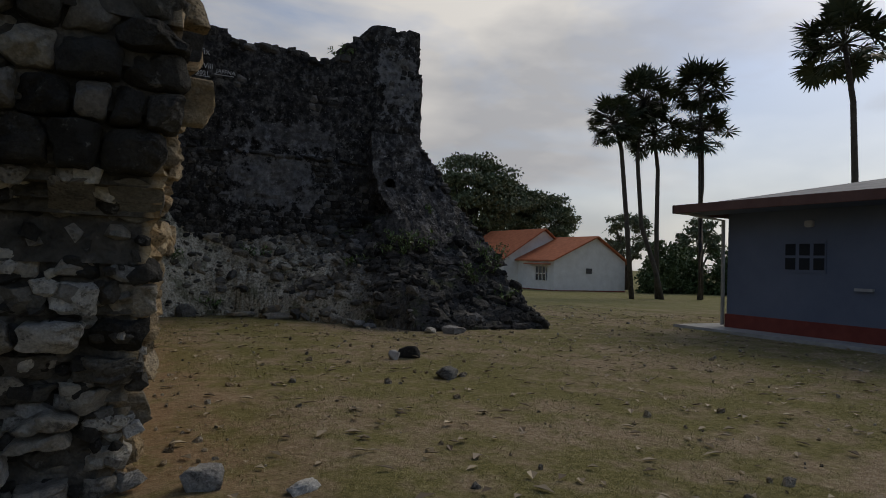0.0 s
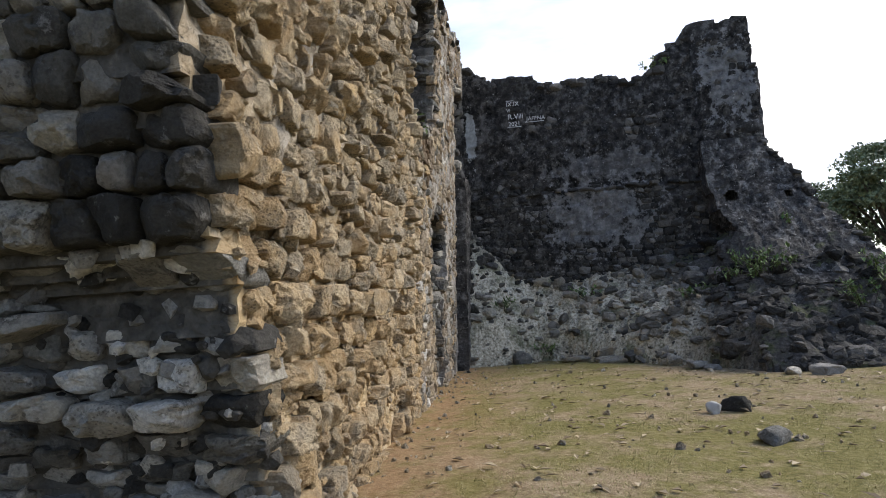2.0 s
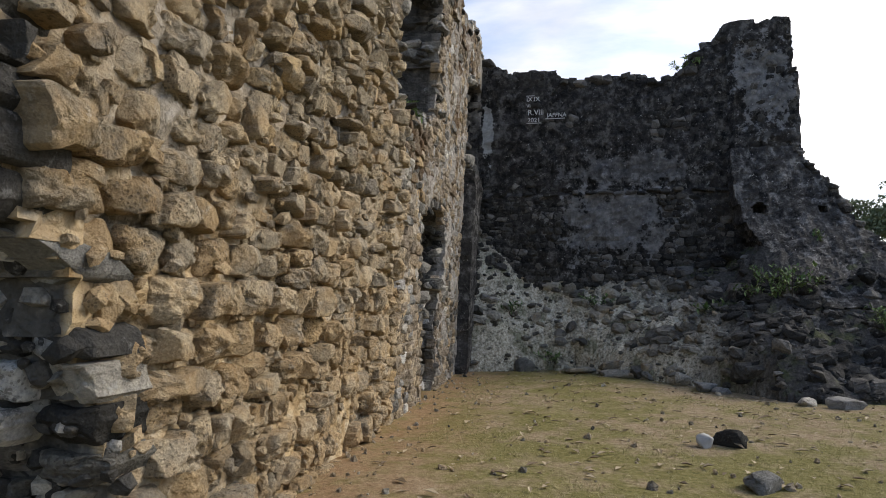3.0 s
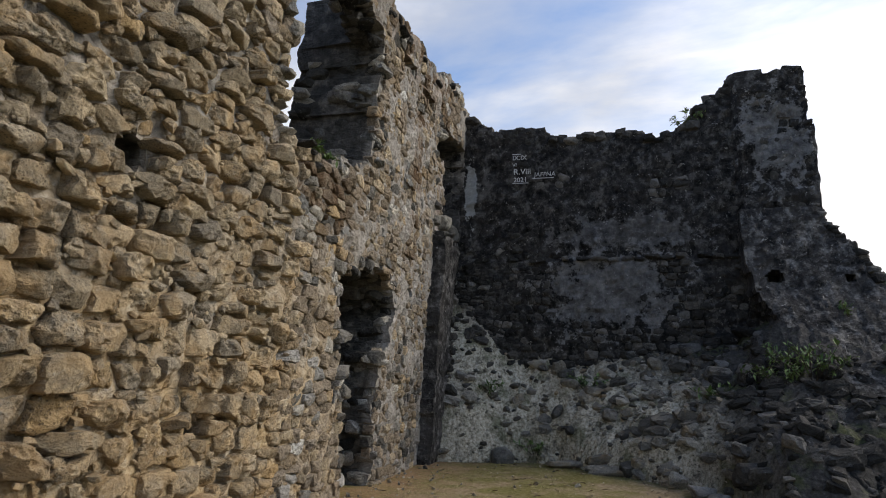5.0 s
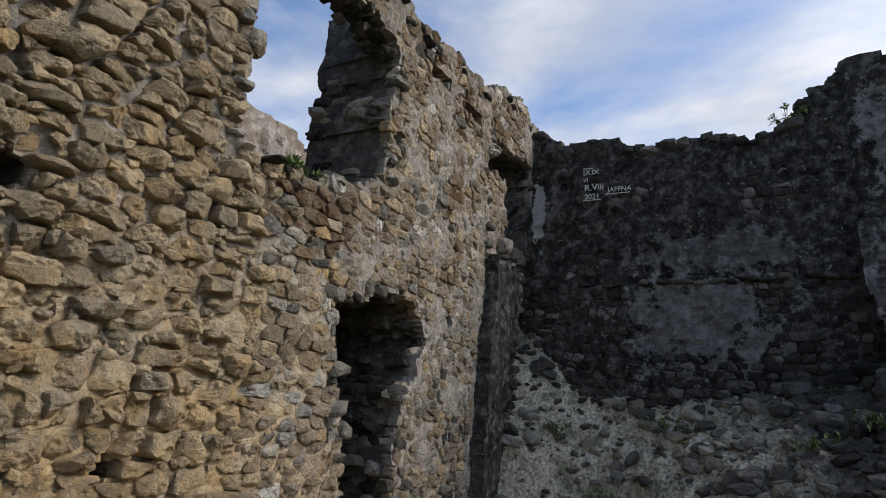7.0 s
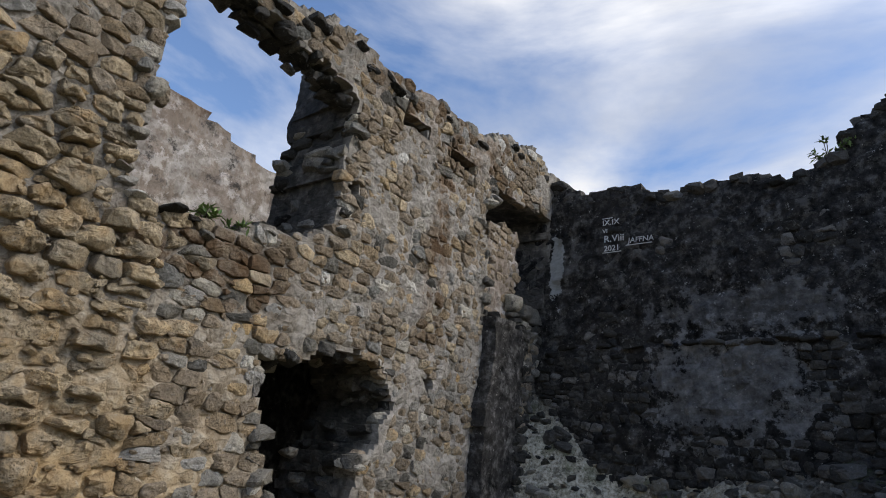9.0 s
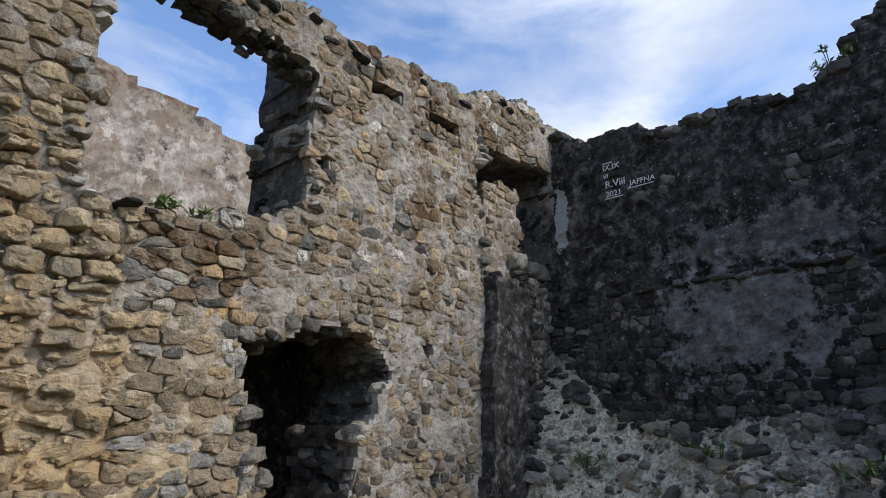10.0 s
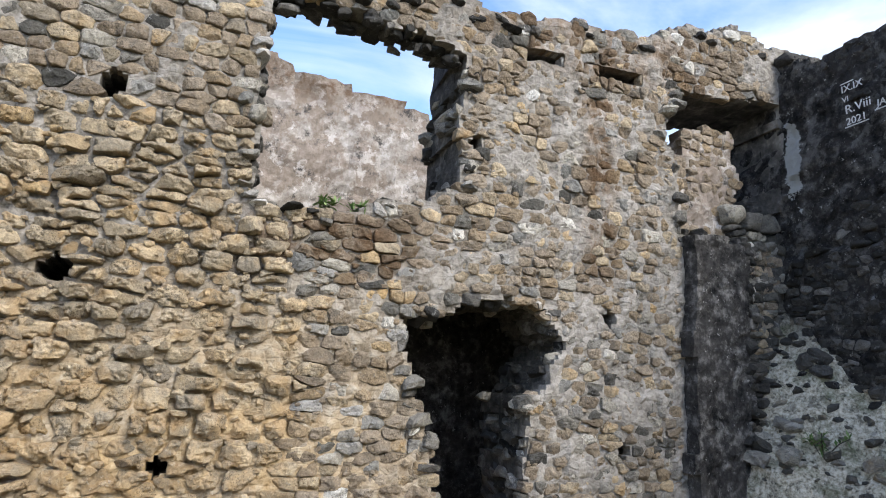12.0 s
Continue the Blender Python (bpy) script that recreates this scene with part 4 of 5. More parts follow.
# the offset along the wall, capped by flat stones
x = 0.55
while x < 5.2:
    w = stone_rng.uniform(0.12, 0.34)
    bheap.add(stone_matrix((x + w / 2, BACK_Y - 0.06, 3.47 + stone_rng.uniform(-0.03, 0.03)), (w * 0.55, 0.1, 0.05), tilt=5), rng.choice(SHAPES))
    x += w * (1.0 if stone_rng.random() < 0.7 else 1.8)
x = -0.4
while x < 6.45:
    r = rng.uniform(0.06, 0.16)
    for d in (0.1, 0.35, 0.7):
        bheap.add(stone_matrix((x, BACK_Y + d + rng.uniform(-0.1, 0.1), interp(x, BTOP) + rag(x, 5, 0.1, 2.0) - 0.05), (r * 1.2, r * 1.2, r * 0.7), tilt=18), rng.choice(SHAPES))
    x += r * 1.5
z = 3.8
while z < 6.8:
    r = rng.uniform(0.05, 0.1)
    for d in (0.05, 0.4, 0.8):
        bheap.add(stone_matrix((6.37 + rng.uniform(-0.05, 0.02), BACK_Y - 0.12 + d, z), (r, r * 1.3, r * 0.8), tilt=12), rng.choice(SHAPES))
    z += r * 1.3
bheap.make("dark_stones", M_BLACK_J, wall_back)


# chalked writing on the back wall
M_CHALK_Y = BACK_Y - 0.075


def writing(text, x, z, size, slant=0.0):
    cu = bpy.data.curves.new("writing", 'FONT')
    cu.body, cu.size, cu.extrude, cu.shear = text, size, 0.004, slant
    ob = new("writing_curve", cu)
    me = bpy.data.meshes.new_from_object(ob.evaluated_get(bpy.context.evaluated_depsgraph_get()))
    bpy.data.objects.remove(ob)
    me.materials.append(M_CHALK)
    w = new("writing", me)
    w.matrix_world = pose(x, M_CHALK_Y, z, 90, 0, 0)
    return w


bpy.context.view_layer.update()
graffiti = tagged(new("graffiti"), "white chalked numerals and a town name on black wall", "graffiti")
lines = [writing("IX.IX", 1.28, 5.43, 0.13), writing("VI", 1.28, 5.3, 0.1), writing("R.Viii", 1.3, 5.14, 0.16), writing("2021", 1.3, 4.99, 0.13), writing("JAFFNA", 1.69, 5.08, 0.12, 0.1)]
for x0, x1, z in ((1.28, 1.58, 4.96), (1.66, 2.06, 5.04), (1.28, 1.45, 5.54)):
    lines.append(part("writing", box_bm((x0, M_CHALK_Y - 0.004, z), (x1, M_CHALK_Y + 0.004, z + 0.012)), M_CHALK))
for w in lines:
    w.parent = graffiti

# ---- the fallen mass in front of the back wall ----
FOOT = ((0.0, 11.5), (0.6, 11.6), (1.6, 11.9), (2.1, 11.8), (2.9, 10.9), (4.1, 9.8), (4.7, 8.6), (5.4, 8.35), (7.8, 8.4))
CREST = ((0.0, 3.1), (0.5, 2.75), (1.2, 1.8), (3.0, 1.7), (4.5, 2.0), (5.0, 2.2), (5.15, 2.6), (5.35, 4.15), (6.5, 4.1), (7.4, 4.0))
EDGE = ((8.2, 7.75), (9.5, 7.85), (10.5, 7.62), (11.5, 7.35), (12.2, 6.9), (12.55, 6.5), (13.4, 6.5))
STEEP = ((8.3, 0.0), (8.8, 0.22), (9.5, 0.62), (10.5, 1.35), (11.3, 2.05), (11.9, 2.7), (12.15, 3.2), (12.5, 4.15), (13.4, 4.15))


def mound_z(x, y):
    foot = interp(x, FOOT)
    if y < foot:
        return -0.25
    s = (y - foot) / (BACK_Y - foot)
    crest = interp(x, CREST)
    z = min(crest, 3.0 if x < 2 else 2.3) * (0.22 * min(1, s / 0.12) + 0.78 * s ** 1.2)
    k = min(1.0, max(0.0, (x - 5.0) / 0.45))
    z = z * (1 - k) + min(2.3, interp(y, STEEP)) * k
    e = min(1.0, max(0.0, (interp(y, EDGE) - x) / 0.35))
    z = z * e ** 0.7 - 0.25 * (1 - e)
    return z + min(1, s * 4) * (0.17 * fbm(x * 1.3, y * 1.3, 2.0, 4) + 0.07 * fbm(x * 5, y * 5, 6.0, 4))


def buttress_y(z):
    return interp(z, ((1.2, 10.3), (1.6, 10.8), (2.05, 11.3), (2.7, 11.85), (3.2, 12.12), (4.3, 12.45)))


BUTT_HOLES = ((5.55, 3.02, 0.13), (6.62, 2.98, 0.1))


def in_buttress(x, z):
    left = interp(z, ((1.2, 6.0), (1.8, 5.75), (2.3, 5.4), (2.8, 5.2), (4.3, 5.2)))
    right = interp(z, ((1.2, 7.66), (2.05, 7.45), (2.7, 7.15), (3.3, 6.95), (3.9, 6.55), (4.3, 6.42)))
    if any(math.hypot(x - a, (z - b) * 1.15) < r for a, b, r in BUTT_HOLES):
        return False
    return left + rag(z, 3, 0.06) < x < right + rag(z, 9, 0.06) and z < 4.25


def mound_material():
    """Weathered rubble: black on the steep remains, pale dusty lime lower down towards the long wall."""
    m = Mat("rubble_slope", 0.97, 0.1)
    x, y, z = m.xyz()
    n2, n3 = m.noise(3.2, 8, 0.7), m.noise(22, 7, 0.7)
    dark = m.ramp(n3, (0.3, (0.025, 0.024, 0.022)), (0.55, (0.075, 0.07, 0.064)), (0.78, (0.17, 0.16, 0.145)))
    pale = m.ramp(n3, (0.34, (0.08, 0.076, 0.062)), (0.45, (0.38, 0.34, 0.255)), (0.56, (0.58, 0.535, 0.42)), (0.7, (0.74, 0.70, 0.59)))
    f = m.math('MULTIPLY', m.math('MULTIPLY', m.band(x, -1, 4.2, 0.5), m.band(m.math('ADD', z, m.math('MULTIPLY', x, 0.3)), -1, 2.6, 0.5)), m.grey(m.math('ADD', m.math('MULTIPLY', n2, 0.6), m.math('MULTIPLY', m.noise(0.9, 5, 0.6), 0.4)), 0.35, 0.46))
    c = m.mix(f, dark, pale)
    c = m.mix(m.math('MULTIPLY', m.grey(m.noise(5, 7, 0.75), 0.56, 0.62), 0.6), c, (0.07, 0.066, 0.052))
    c = m.mix(m.math('MULTIPLY', m.grey(m.noise(1.7, 6, 0.7), 0.52, 0.62), 0.7), c, m.ramp(n3, (0.3, (0.025, 0.032, 0.012)), (0.7, (0.11, 0.125, 0.05))))
    m.bump(n2, 0.8, 0.08)
    m.bump(n3, 0.7, 0.02)
    return m.colour(c)


M_MOUND = mound_material()
mound = tagged(new("rubble_mound"), "collapsed dark masonry sloping down from the broken wall", "rubble", kind="structure")
mx, my = np.arange(0.0, 8.06, 0.075), np.arange(8.2, 13.3, 0.075)
mound_vs = [(x, y, mound_z(x, y)) for x in mx for y in my]
mn = len(my)
mesh_ob("slope", mound_vs, [(i * mn + j, (i + 1) * mn + j, (i + 1) * mn + j + 1, i * mn + j + 1) for i in range(len(mx) - 1) for j in range(mn - 1)], M_MOUND, mound, False)
rub_heap, dark_heap, soot_heap = Heap(), Heap(), Heap()
rock_jobs = []
black_rocks = [stone_mesh("rock", i, M_BLACK) for i in range(len(SHAPES))]
dim_rocks = [stone_mesh("rock", i, M_DIM) for i in range(len(SHAPES))]
rock_meshes = [stone_mesh("rock", i, M_RUBBLE) for i in range(len(SHAPES))]
for _ in range(3000):
    x, y = rng.uniform(0.1, 7.8), rng.uniform(8.3, 12.6)
    z = mound_z(x, y)
    if z < 0.02 or x > 5.2 and z > 1.7:
        continue
    pale = x < 4.4 and z < 1.8
    r = min(0.13 if pale else 0.16, 0.02 + rng.expovariate(30 if pale else 24))
    m = stone_matrix((x, y, z - r * 0.1), (r * rng.uniform(0.9, 1.6), r * rng.uniform(0.9, 1.5), r * rng.uniform(0.5, 0.9)), tilt=28)
    if r > 0.085:
        rock_jobs.append(((rock_meshes if rng.random() < 0.35 else dim_rocks) if pale else black_rocks, m))
        continue
    ((rub_heap if rng.random() < 0.55 else soot_heap) if pale else dark_heap).add(m, rng.choice(SHAPES if r > 0.07 else LOW_SHAPES))
rub_heap.make("pale_rubble", M_RUBBLE_J, mound)
dark_heap.make("dark_rubble", M_BLACK_J, mound)
soot_heap.make("sooty_rubble", M_DIM_J, mound)
masonry_sheet("buttress", in_buttress, lambda x, z, d: (x, buttress_y(z) + d, z), 5.0, 7.8, 1.2, 4.4, 0.045, 0.6, M_BUTT, mound, 0.06, 0.9)
edge_heap = Heap()
for _ in range(150):
    z = rng.uniform(1.2, 4.2)
    r = rng.uniform(0.035, 0.09)
    x = interp(z, ((1.2, 7.66), (2.05, 7.45), (2.7, 7.15), (3.3, 6.95), (3.9, 6.55), (4.3, 6.42))) - 0.04
    edge_heap.add(stone_matrix((x, buttress_y(z) + rng.uniform(0.0, 0.5), z), (r * 1.3, r * 1.3, r * 0.8), tilt=20), rng.choice(SHAPES))
edge_heap.make("edge_stones", M_BLACK_J, mound)

# blocks and rocks lying on the lawn
ROCKS = (("dark_rock", (3.22, 5.75), (0.15, 0.1, 0.09), M_BLACK, "black angular rock lying on the lawn"),
         ("grey_rock", (3.09, 4.47), (0.17, 0.12, 0.08), M_GREY, "flat grey rock lying on the lawn"),
         ("pale_stone", (3.0, 5.68), (0.075, 0.07, 0.07), M_CEMENT, "small pale yellow stone beside a black rock"),
         ("base_rock", (0.32, 1.98), (0.1, 0.085, 0.075), M_GREY, "rounded grey stone by the foot of the wall"),
         ("base_rock", (0.78, 1.74), (0.09, 0.06, 0.03), M_GREY, "flat pale stone bedded in the soil"),
         ("fallen_block", (5.21, 8.12), (0.22, 0.12, 0.09), M_GREY, "grey block fallen from the rubble slope"),
         ("fallen_block", (4.85, 8.35), (0.16, 0.1, 0.06), M_GREY, "grey block fallen from the rubble slope"),
         ("flat_slab", (2.3, 11.55), (0.42, 0.2, 0.07), M_RUBBLE, "pale broken slab at the foot of the rubble"),
         ("flat_slab", (2.9, 10.9), (0.36, 0.18, 0.08), M_RUBBLE, "pale broken slab at the foot of the rubble"),
         ("fallen_block", (3.9, 9.5), (0.16, 0.12, 0.09), M_GREY, "grey block fallen from the rubble slope"),
         ("fallen_block", (4.05, 9.25), (0.14, 0.11, 0.07), M_GREY, "grey block fallen from the rubble slope"),
         ("upright_block", (1.2, 11.75), (0.17, 0.12, 0.2), M_GREY, "grey upright block leaning on the rubble"))
for k, (nm, (x, y), half, mat, label) in enumerate(ROCKS):
    vs, fs = stone_shape(900 + k, 3, 0.5, 14, 0.25)
    ob = mesh_ob(nm, vs * np.array(half), fs, mat)
    ob.matrix_world = pose(x, y, ground_z(x, y) + half[2] * 0.55, 0, 0, rng.uniform(-40, 40))
    tagged(ob, label, "rock", "fallen rocks")


# ---- plants, litter and grass ----
def leaf_card(vs, fs, p, d, up, length, width):
    """A folded pointed leaf of four triangles at p along d."""
    side = d.cross(up).normalized() * width
    lift = up * width * 0.5
    k = len(vs)
    vs += [p, p + d * length * 0.45 + side + lift, p + d * length, p + d * length * 0.45 - side + lift, p + d * length * 0.5]
    fs += [(k, k + 1, k + 4), (k + 1, k + 2, k + 4), (k + 4, k + 2, k + 3), (k, k + 4, k + 3)]


def rand_dir(r, lift=0.2):
    return Vector((r.gauss(0, 1), r.gauss(0, 1), r.gauss(lift, 1))).normalized()


def build_weed(x, y, z, height, spread, count, mat, label):
    r = random.Random(int(x * 991 + y * 77))
    top = tagged(new("weed"), label, "plant", "weeds on the rubble")
    top.location = (x, y, z)
    vs, fs, sv, sf = [], [], [], []
    for _ in range(count):
        a = r.uniform(0, 6.28)
        h = height * r.uniform(0.5, 1)
        base = Vector((math.cos(a), math.sin(a), 0)) * spread * r.uniform(0, 0.4)
        tip = base + Vector((math.cos(a) * spread * r.uniform(0.3, 1), math.sin(a) * spread * r.uniform(0.3, 1), h))
        mid = (base + tip) / 2 + Vector((0, 0, h * 0.15))
        tv, tf = tube_mesh([base, mid, tip], [0.006, 0.005, 0.003], 4)
        sf += [tuple(i + len(sv) for i in f) for f in tf]
        sv += tv
        for _ in range(12):
            t = r.uniform(0.2, 1)
            p = base.lerp(mid, t * 2) if t < 0.5 else mid.lerp(tip, t * 2 - 1)
            leaf_card(vs, fs, p, rand_dir(r, 0.3), Vector((0, 0, 1)), r.uniform(0.06, 0.13), r.uniform(0.012, 0.024))
    mesh_ob("stem", sv, sf, M_BARK, top)
    mesh_ob("foliage", vs, fs, mat, top, False)


for x, y, h, sp, n, label in ((5.15, 10.6, 0.45, 0.4, 16, "leafy green weed growing from dark rubble"), (5.5, 10.5, 0.5, 0.45, 18, "leafy green weed growing from dark rubble"),
                              (5.35, 10.9, 0.4, 0.4, 12, "leafy green weed growing from dark rubble"), (6.5, 9.6, 0.6, 0.3, 12, "tall thin weed at the foot of rubble"),
                              (7.3, 10.2, 0.6, 0.5, 16, "yellowing weed on the rubble ridge"), (7.0, 10.0, 0.45, 0.4, 12, "yellowing weed on the rubble ridge"),
                              (1.75, 11.9, 0.3, 0.3, 9, "low green weed at the wall foot"), (6.4, 11.6, 0.35, 0.2, 6, "small weed rooted in the buttress"),
                              (6.9, 9.2, 0.35, 0.3, 9, "low green weed on dark rubble"), (4.4, 10.9, 0.25, 0.3, 8, "low green weed on pale rubble"), (0.9, 12.1, 0.25, 0.3, 8, "low green weed on pale rubble"),
                              (2.6, 12.2, 0.25, 0.3, 8, "low green weed on pale rubble")):
    build_weed(x, y, mound_z(x, y) - 0.03, h, sp, n, M_WEED, label)
build_weed(4.45, 12.75, 5.95, 0.35, 0.35, 9, M_WEED, "dry weed rooted in the broken wall top")
for y in (6.45, 6.75):
    build_weed(LEAN * 3.4 - 0.1, y, 3.41, 0.07, 0.1, 5, M_WEED, "small green moss tuft on the window sill")


def scatter_grass():
    r = random.Random(21)
    vs, fs = [], []
    while len(fs) < 70000:
        x, y = r.uniform(0.4, 12), r.uniform(-0.5, 12)
        if noise.noise(Vector((x * 0.8, y * 0.8, 3))) + 0.6 * noise.noise(Vector((x * 3, y * 3, 3))) < r.uniform(-0.35, 0.5):
            continue
        z = ground_z(x, y)
        a, h, w = r.uniform(0, 6.28), r.uniform(0.008, 0.024), r.uniform(0.002, 0.004)
        dx, dy = math.cos(a), math.sin(a)
        k = len(vs)
        lx, ly = r.gauss(0, 0.02), r.gauss(0, 0.02)
        vs += [(x - dx * w, y - dy * w, z - 0.004), (x + dx * w, y + dy * w, z - 0.004), (x + lx, y + ly, z + h)]
        fs.append((k, k + 1, k + 2))
    tagged(mesh_ob("grass", vs, fs, M_BLADE, None, False), "short dry grass blades over sandy soil", "grass", kind="stuff")


scatter_grass()


def scatter_litter():
    r = random.Random(5)
    vs, fs = [], []
    for _ in range(2600):
        x, y = r.uniform(0.3, 14), r.uniform(-0.5, 16)
        if x < 8 and y > interp(x, FOOT) - 0.1 and y < 13:
            continue
        p = Vector((x, y, ground_z(x, y) + 0.012))
        a = r.uniform(0, 6.28)
        leaf_card(vs, fs, p, Vector((math.cos(a), math.sin(a), r.uniform(-0.1, 0.25))).normalized(), Vector((0, 0, 1)), r.uniform(0.04, 0.14), r.uniform(0.012, 0.035))
    tagged(mesh_ob("leaf_litter", vs, fs, M_LITTER, None, False), "scattered dry brown leaves on the lawn", "leaves", kind="stuff")
    heap = Heap()
    for _ in range(1100):
        x, y = r.uniform(0.2, 13), r.uniform(-0.5, 15)
        q = min(0.045, 0.006 + r.expovariate(110))
        heap.add(Matrix.LocRotScale((x, y, ground_z(x, y) + q * 0.2), Euler((r.uniform(0, 3), r.uniform(0, 3), r.uniform(0, 3))), (q * 1.3, q, q * 0.7)), r.choice(LOW_SHAPES))
    for _ in range(150):
        y = r.uniform(2.4, 11)
        x = abs(r.gauss(0.1, 0.22))
        q = min(0.035, 0.006 + r.expovariate(110))
        heap.add(Matrix.LocRotScale((x, y, ground_z(x, y) + q * 0.2), Euler((r.uniform(0, 3), r.uniform(0, 3), r.uniform(0, 3))), (q * 1.3, q, q * 0.7)), r.choice(LOW_SHAPES))
    ob = heap.make("pebbles", M_RUBBLE_J)
    tagged(ob, "loose pebbles and stone chips on the lawn", "pebbles", kind="stuff")


scatter_litter()


# ---- palms and trees ----
def build_palm(path, crown_r, seed):
    r = random.Random(seed)
    top = tagged(new("palm_tree"), "tall palmyra palm with a round fan-leaf crown", "palm", "palms behind the lawn")
    n = len(path)
    trunk = mesh_ob("trunk", *tube_mesh([Vector(p) for p in path], [0.16 - 0.05 * i / (n - 1) for i in range(n)], 10), M_BARK, top)
    c = Vector(path[-1])
    vs, fs, sv, sf = [], [], [], []
    for i in range(66):
        d = rand_dir(r, 0.1)
        if d.z < -0.85:
            continue
        stem = c + d * crown_r * r.uniform(0.42, 0.72)
        tv, tf = tube_mesh([c, (c + stem) / 2 + Vector((0, 0, 0.04)), stem], [0.03, 0.025, 0.02], 4)
        sf += [tuple(k + len(sv) for k in f) for f in tf]
        sv += tv
        side = d.cross(Vector((r.gauss(0, 0.4), r.gauss(0, 0.4), 1))).normalized()
        up = side.cross(d).normalized()
        length = crown_r * r.uniform(0.3, 0.42)
        m = 19
        for k in range(m):
            a = (k / (m - 1) - 0.5) * 3.9
            e = (d * math.cos(a) + side * math.sin(a)).normalized()
            e = (e + up * 0.18 * math.sin(k * 2.2) - Vector((0, 0, 0.18))).normalized()
            f = e.cross(up).normalized() * length * 0.08
            q = len(vs)
            vs += [stem, stem + e * length * 0.55 + f, stem + e * length * r.uniform(0.9, 1.08), stem + e * length * 0.55 - f]
            fs.append((q, q + 1, q + 2, q + 3))
    mesh_ob("leaf_base", sv, sf, M_BARK, top)
    mesh_ob("crown", vs, fs, M_PALM, top, False)
    return top


PALMS = ((((27.94, 27, -0.6), (27.31, 27, 4.5), (26.8, 27, 8.4), (26.25, 27, 9.9)), 2.0),
         (((30.5, 27, -0.68), (29.87, 27, 1.2), (28.58, 27, 3.9), (28.11, 27, 8.0), (28.5, 27, 11.6)), 2.3),
         (((30.6, 27.5, -0.6), (30.4, 27.5, 3.7), (30.38, 27.5, 7.6), (29.95, 27.5, 9.9)), 2.3),
         (((33.87, 27, -0.6), (33.86, 27, 3.1), (33.89, 27, 6.8), (33.75, 27, 10.4)), 2.2),
         (((34.6, 27.5, -0.6), (34.4, 27.5, 4.2), (34.2, 27.5, 9.4), (34.1, 27.5, 13.3)), 2.4))
for k, (pts, cr) in enumerate(PALMS):
    build_palm(pts, cr, 40 + k)
build_palm([(29.64, 15, -0.6), (29.47, 15, 5.8), (29.24, 15, 9.1), (28.5, 15, 11.6)], 2.35, 49)


def build_tree(name, base, height, crown, clumps, leaf, mat, seed, label, group="", flat=0.55, per=105):
    """Trunk, limbs, and a crown of leaf clumps: crown is (rx, ry, rz) about the top."""
    r = random.Random(seed)
    top = tagged(new(name), label, "tree" if name == "tree" else "bush", group)
    base = Vector(base)
    c = base + Vector((0, 0, height - crown[2]))
    centres = []
    for _ in range(clumps):
        d = rand_dir(r, 0.2 if name == "tree" else 0.0)
        q = r.uniform(0.55 if name == "tree" else 0.2, 1.0)
        centres.append(c + Vector((d.x * crown[0] * q, d.y * crown[1] * q, d.z * crown[2] * q)))
    sv, sf = tube_mesh([base - Vector((0, 0, 0.5)), base + Vector((0, 0, height * 0.25)), c], [height * 0.035, height * 0.028, height * 0.012], 8)
    mesh_ob("trunk", sv, sf, M_BARK, top)
    lv, lf = [], []
    for q in centres[::3]:
        a = base + Vector((0, 0, height * 0.25))
        tv, tf = tube_mesh([a, a.lerp(q, 0.5) + Vector((0, 0, height * 0.05)), q], [height * 0.014, height * 0.009, height * 0.003], 5)
        lf += [tuple(i + len(lv) for i in f) for f in tf]
        lv += tv
    mesh_ob("branch_system", lv, lf, M_BARK, top)
    vs, fs = [], []
    for q in centres:
        cr = r.uniform(0.16, 0.3) * (crown[0] + crown[2]) * 0.5
        for _ in range(per):
            d = rand_dir(r, 0.1) * (r.random() ** 0.5)
            p = q + Vector((d.x * cr * 1.3, d.y * cr * 1.3, d.z * cr * flat))
            leaf_card(vs, fs, p, rand_dir(r, 0.0), rand_dir(r, 1.5), leaf * r.uniform(0.7, 1.3), leaf * 0.3)
    mesh_ob("crown", vs, fs, mat, top, False)


build_tree("tree", (36, 60, -1), 14.6, (7.0, 5, 5.0), 80, 0.42, M_LEAF, 1, "broad spreading rain tree behind the white house", "trees beyond the lawn", 0.5, 260)
build_tree("tree", (45.5, 62, -1), 11.4, (6.0, 5, 4.4), 70, 0.42, M_LEAF, 2, "lower spreading rain tree behind the white house", "trees beyond the lawn", 0.5, 260)
build_tree("tree", (30, 66, -1), 12.3, (6.5, 5, 4.4), 46, 0.42, M_LEAF, 3, "dense dark tree behind the rubble", "trees beyond the lawn", 0.6, 260)
build_tree("tree", (46, 46, -1), 8.0, (2.8, 2.4, 2.6), 30, 0.35, M_LEAF, 4, "small airy tree beside the palms", "trees beyond the lawn")
build_tree("tree", (51.5, 42, -1), 7.4, (2.5, 2.0, 2.4), 28, 0.35, M_LEAF, 5, "small airy tree beside the palms", "trees beyond the lawn")
for k in range(11):
    build_tree("hedge_bush", (42.0 + k * 2.2, 38.5 - 0.6 * k + (k % 3) * 0.8, -1.2), 4.9 + 0.5 * math.sin(k * 1.9), (2.3, 1.8, 3.0), 34, 0.34, M_BUSH, 60 + k, "dense green bush in the hedge behind the palms", "hedge behind the palms", 0.9, 120)


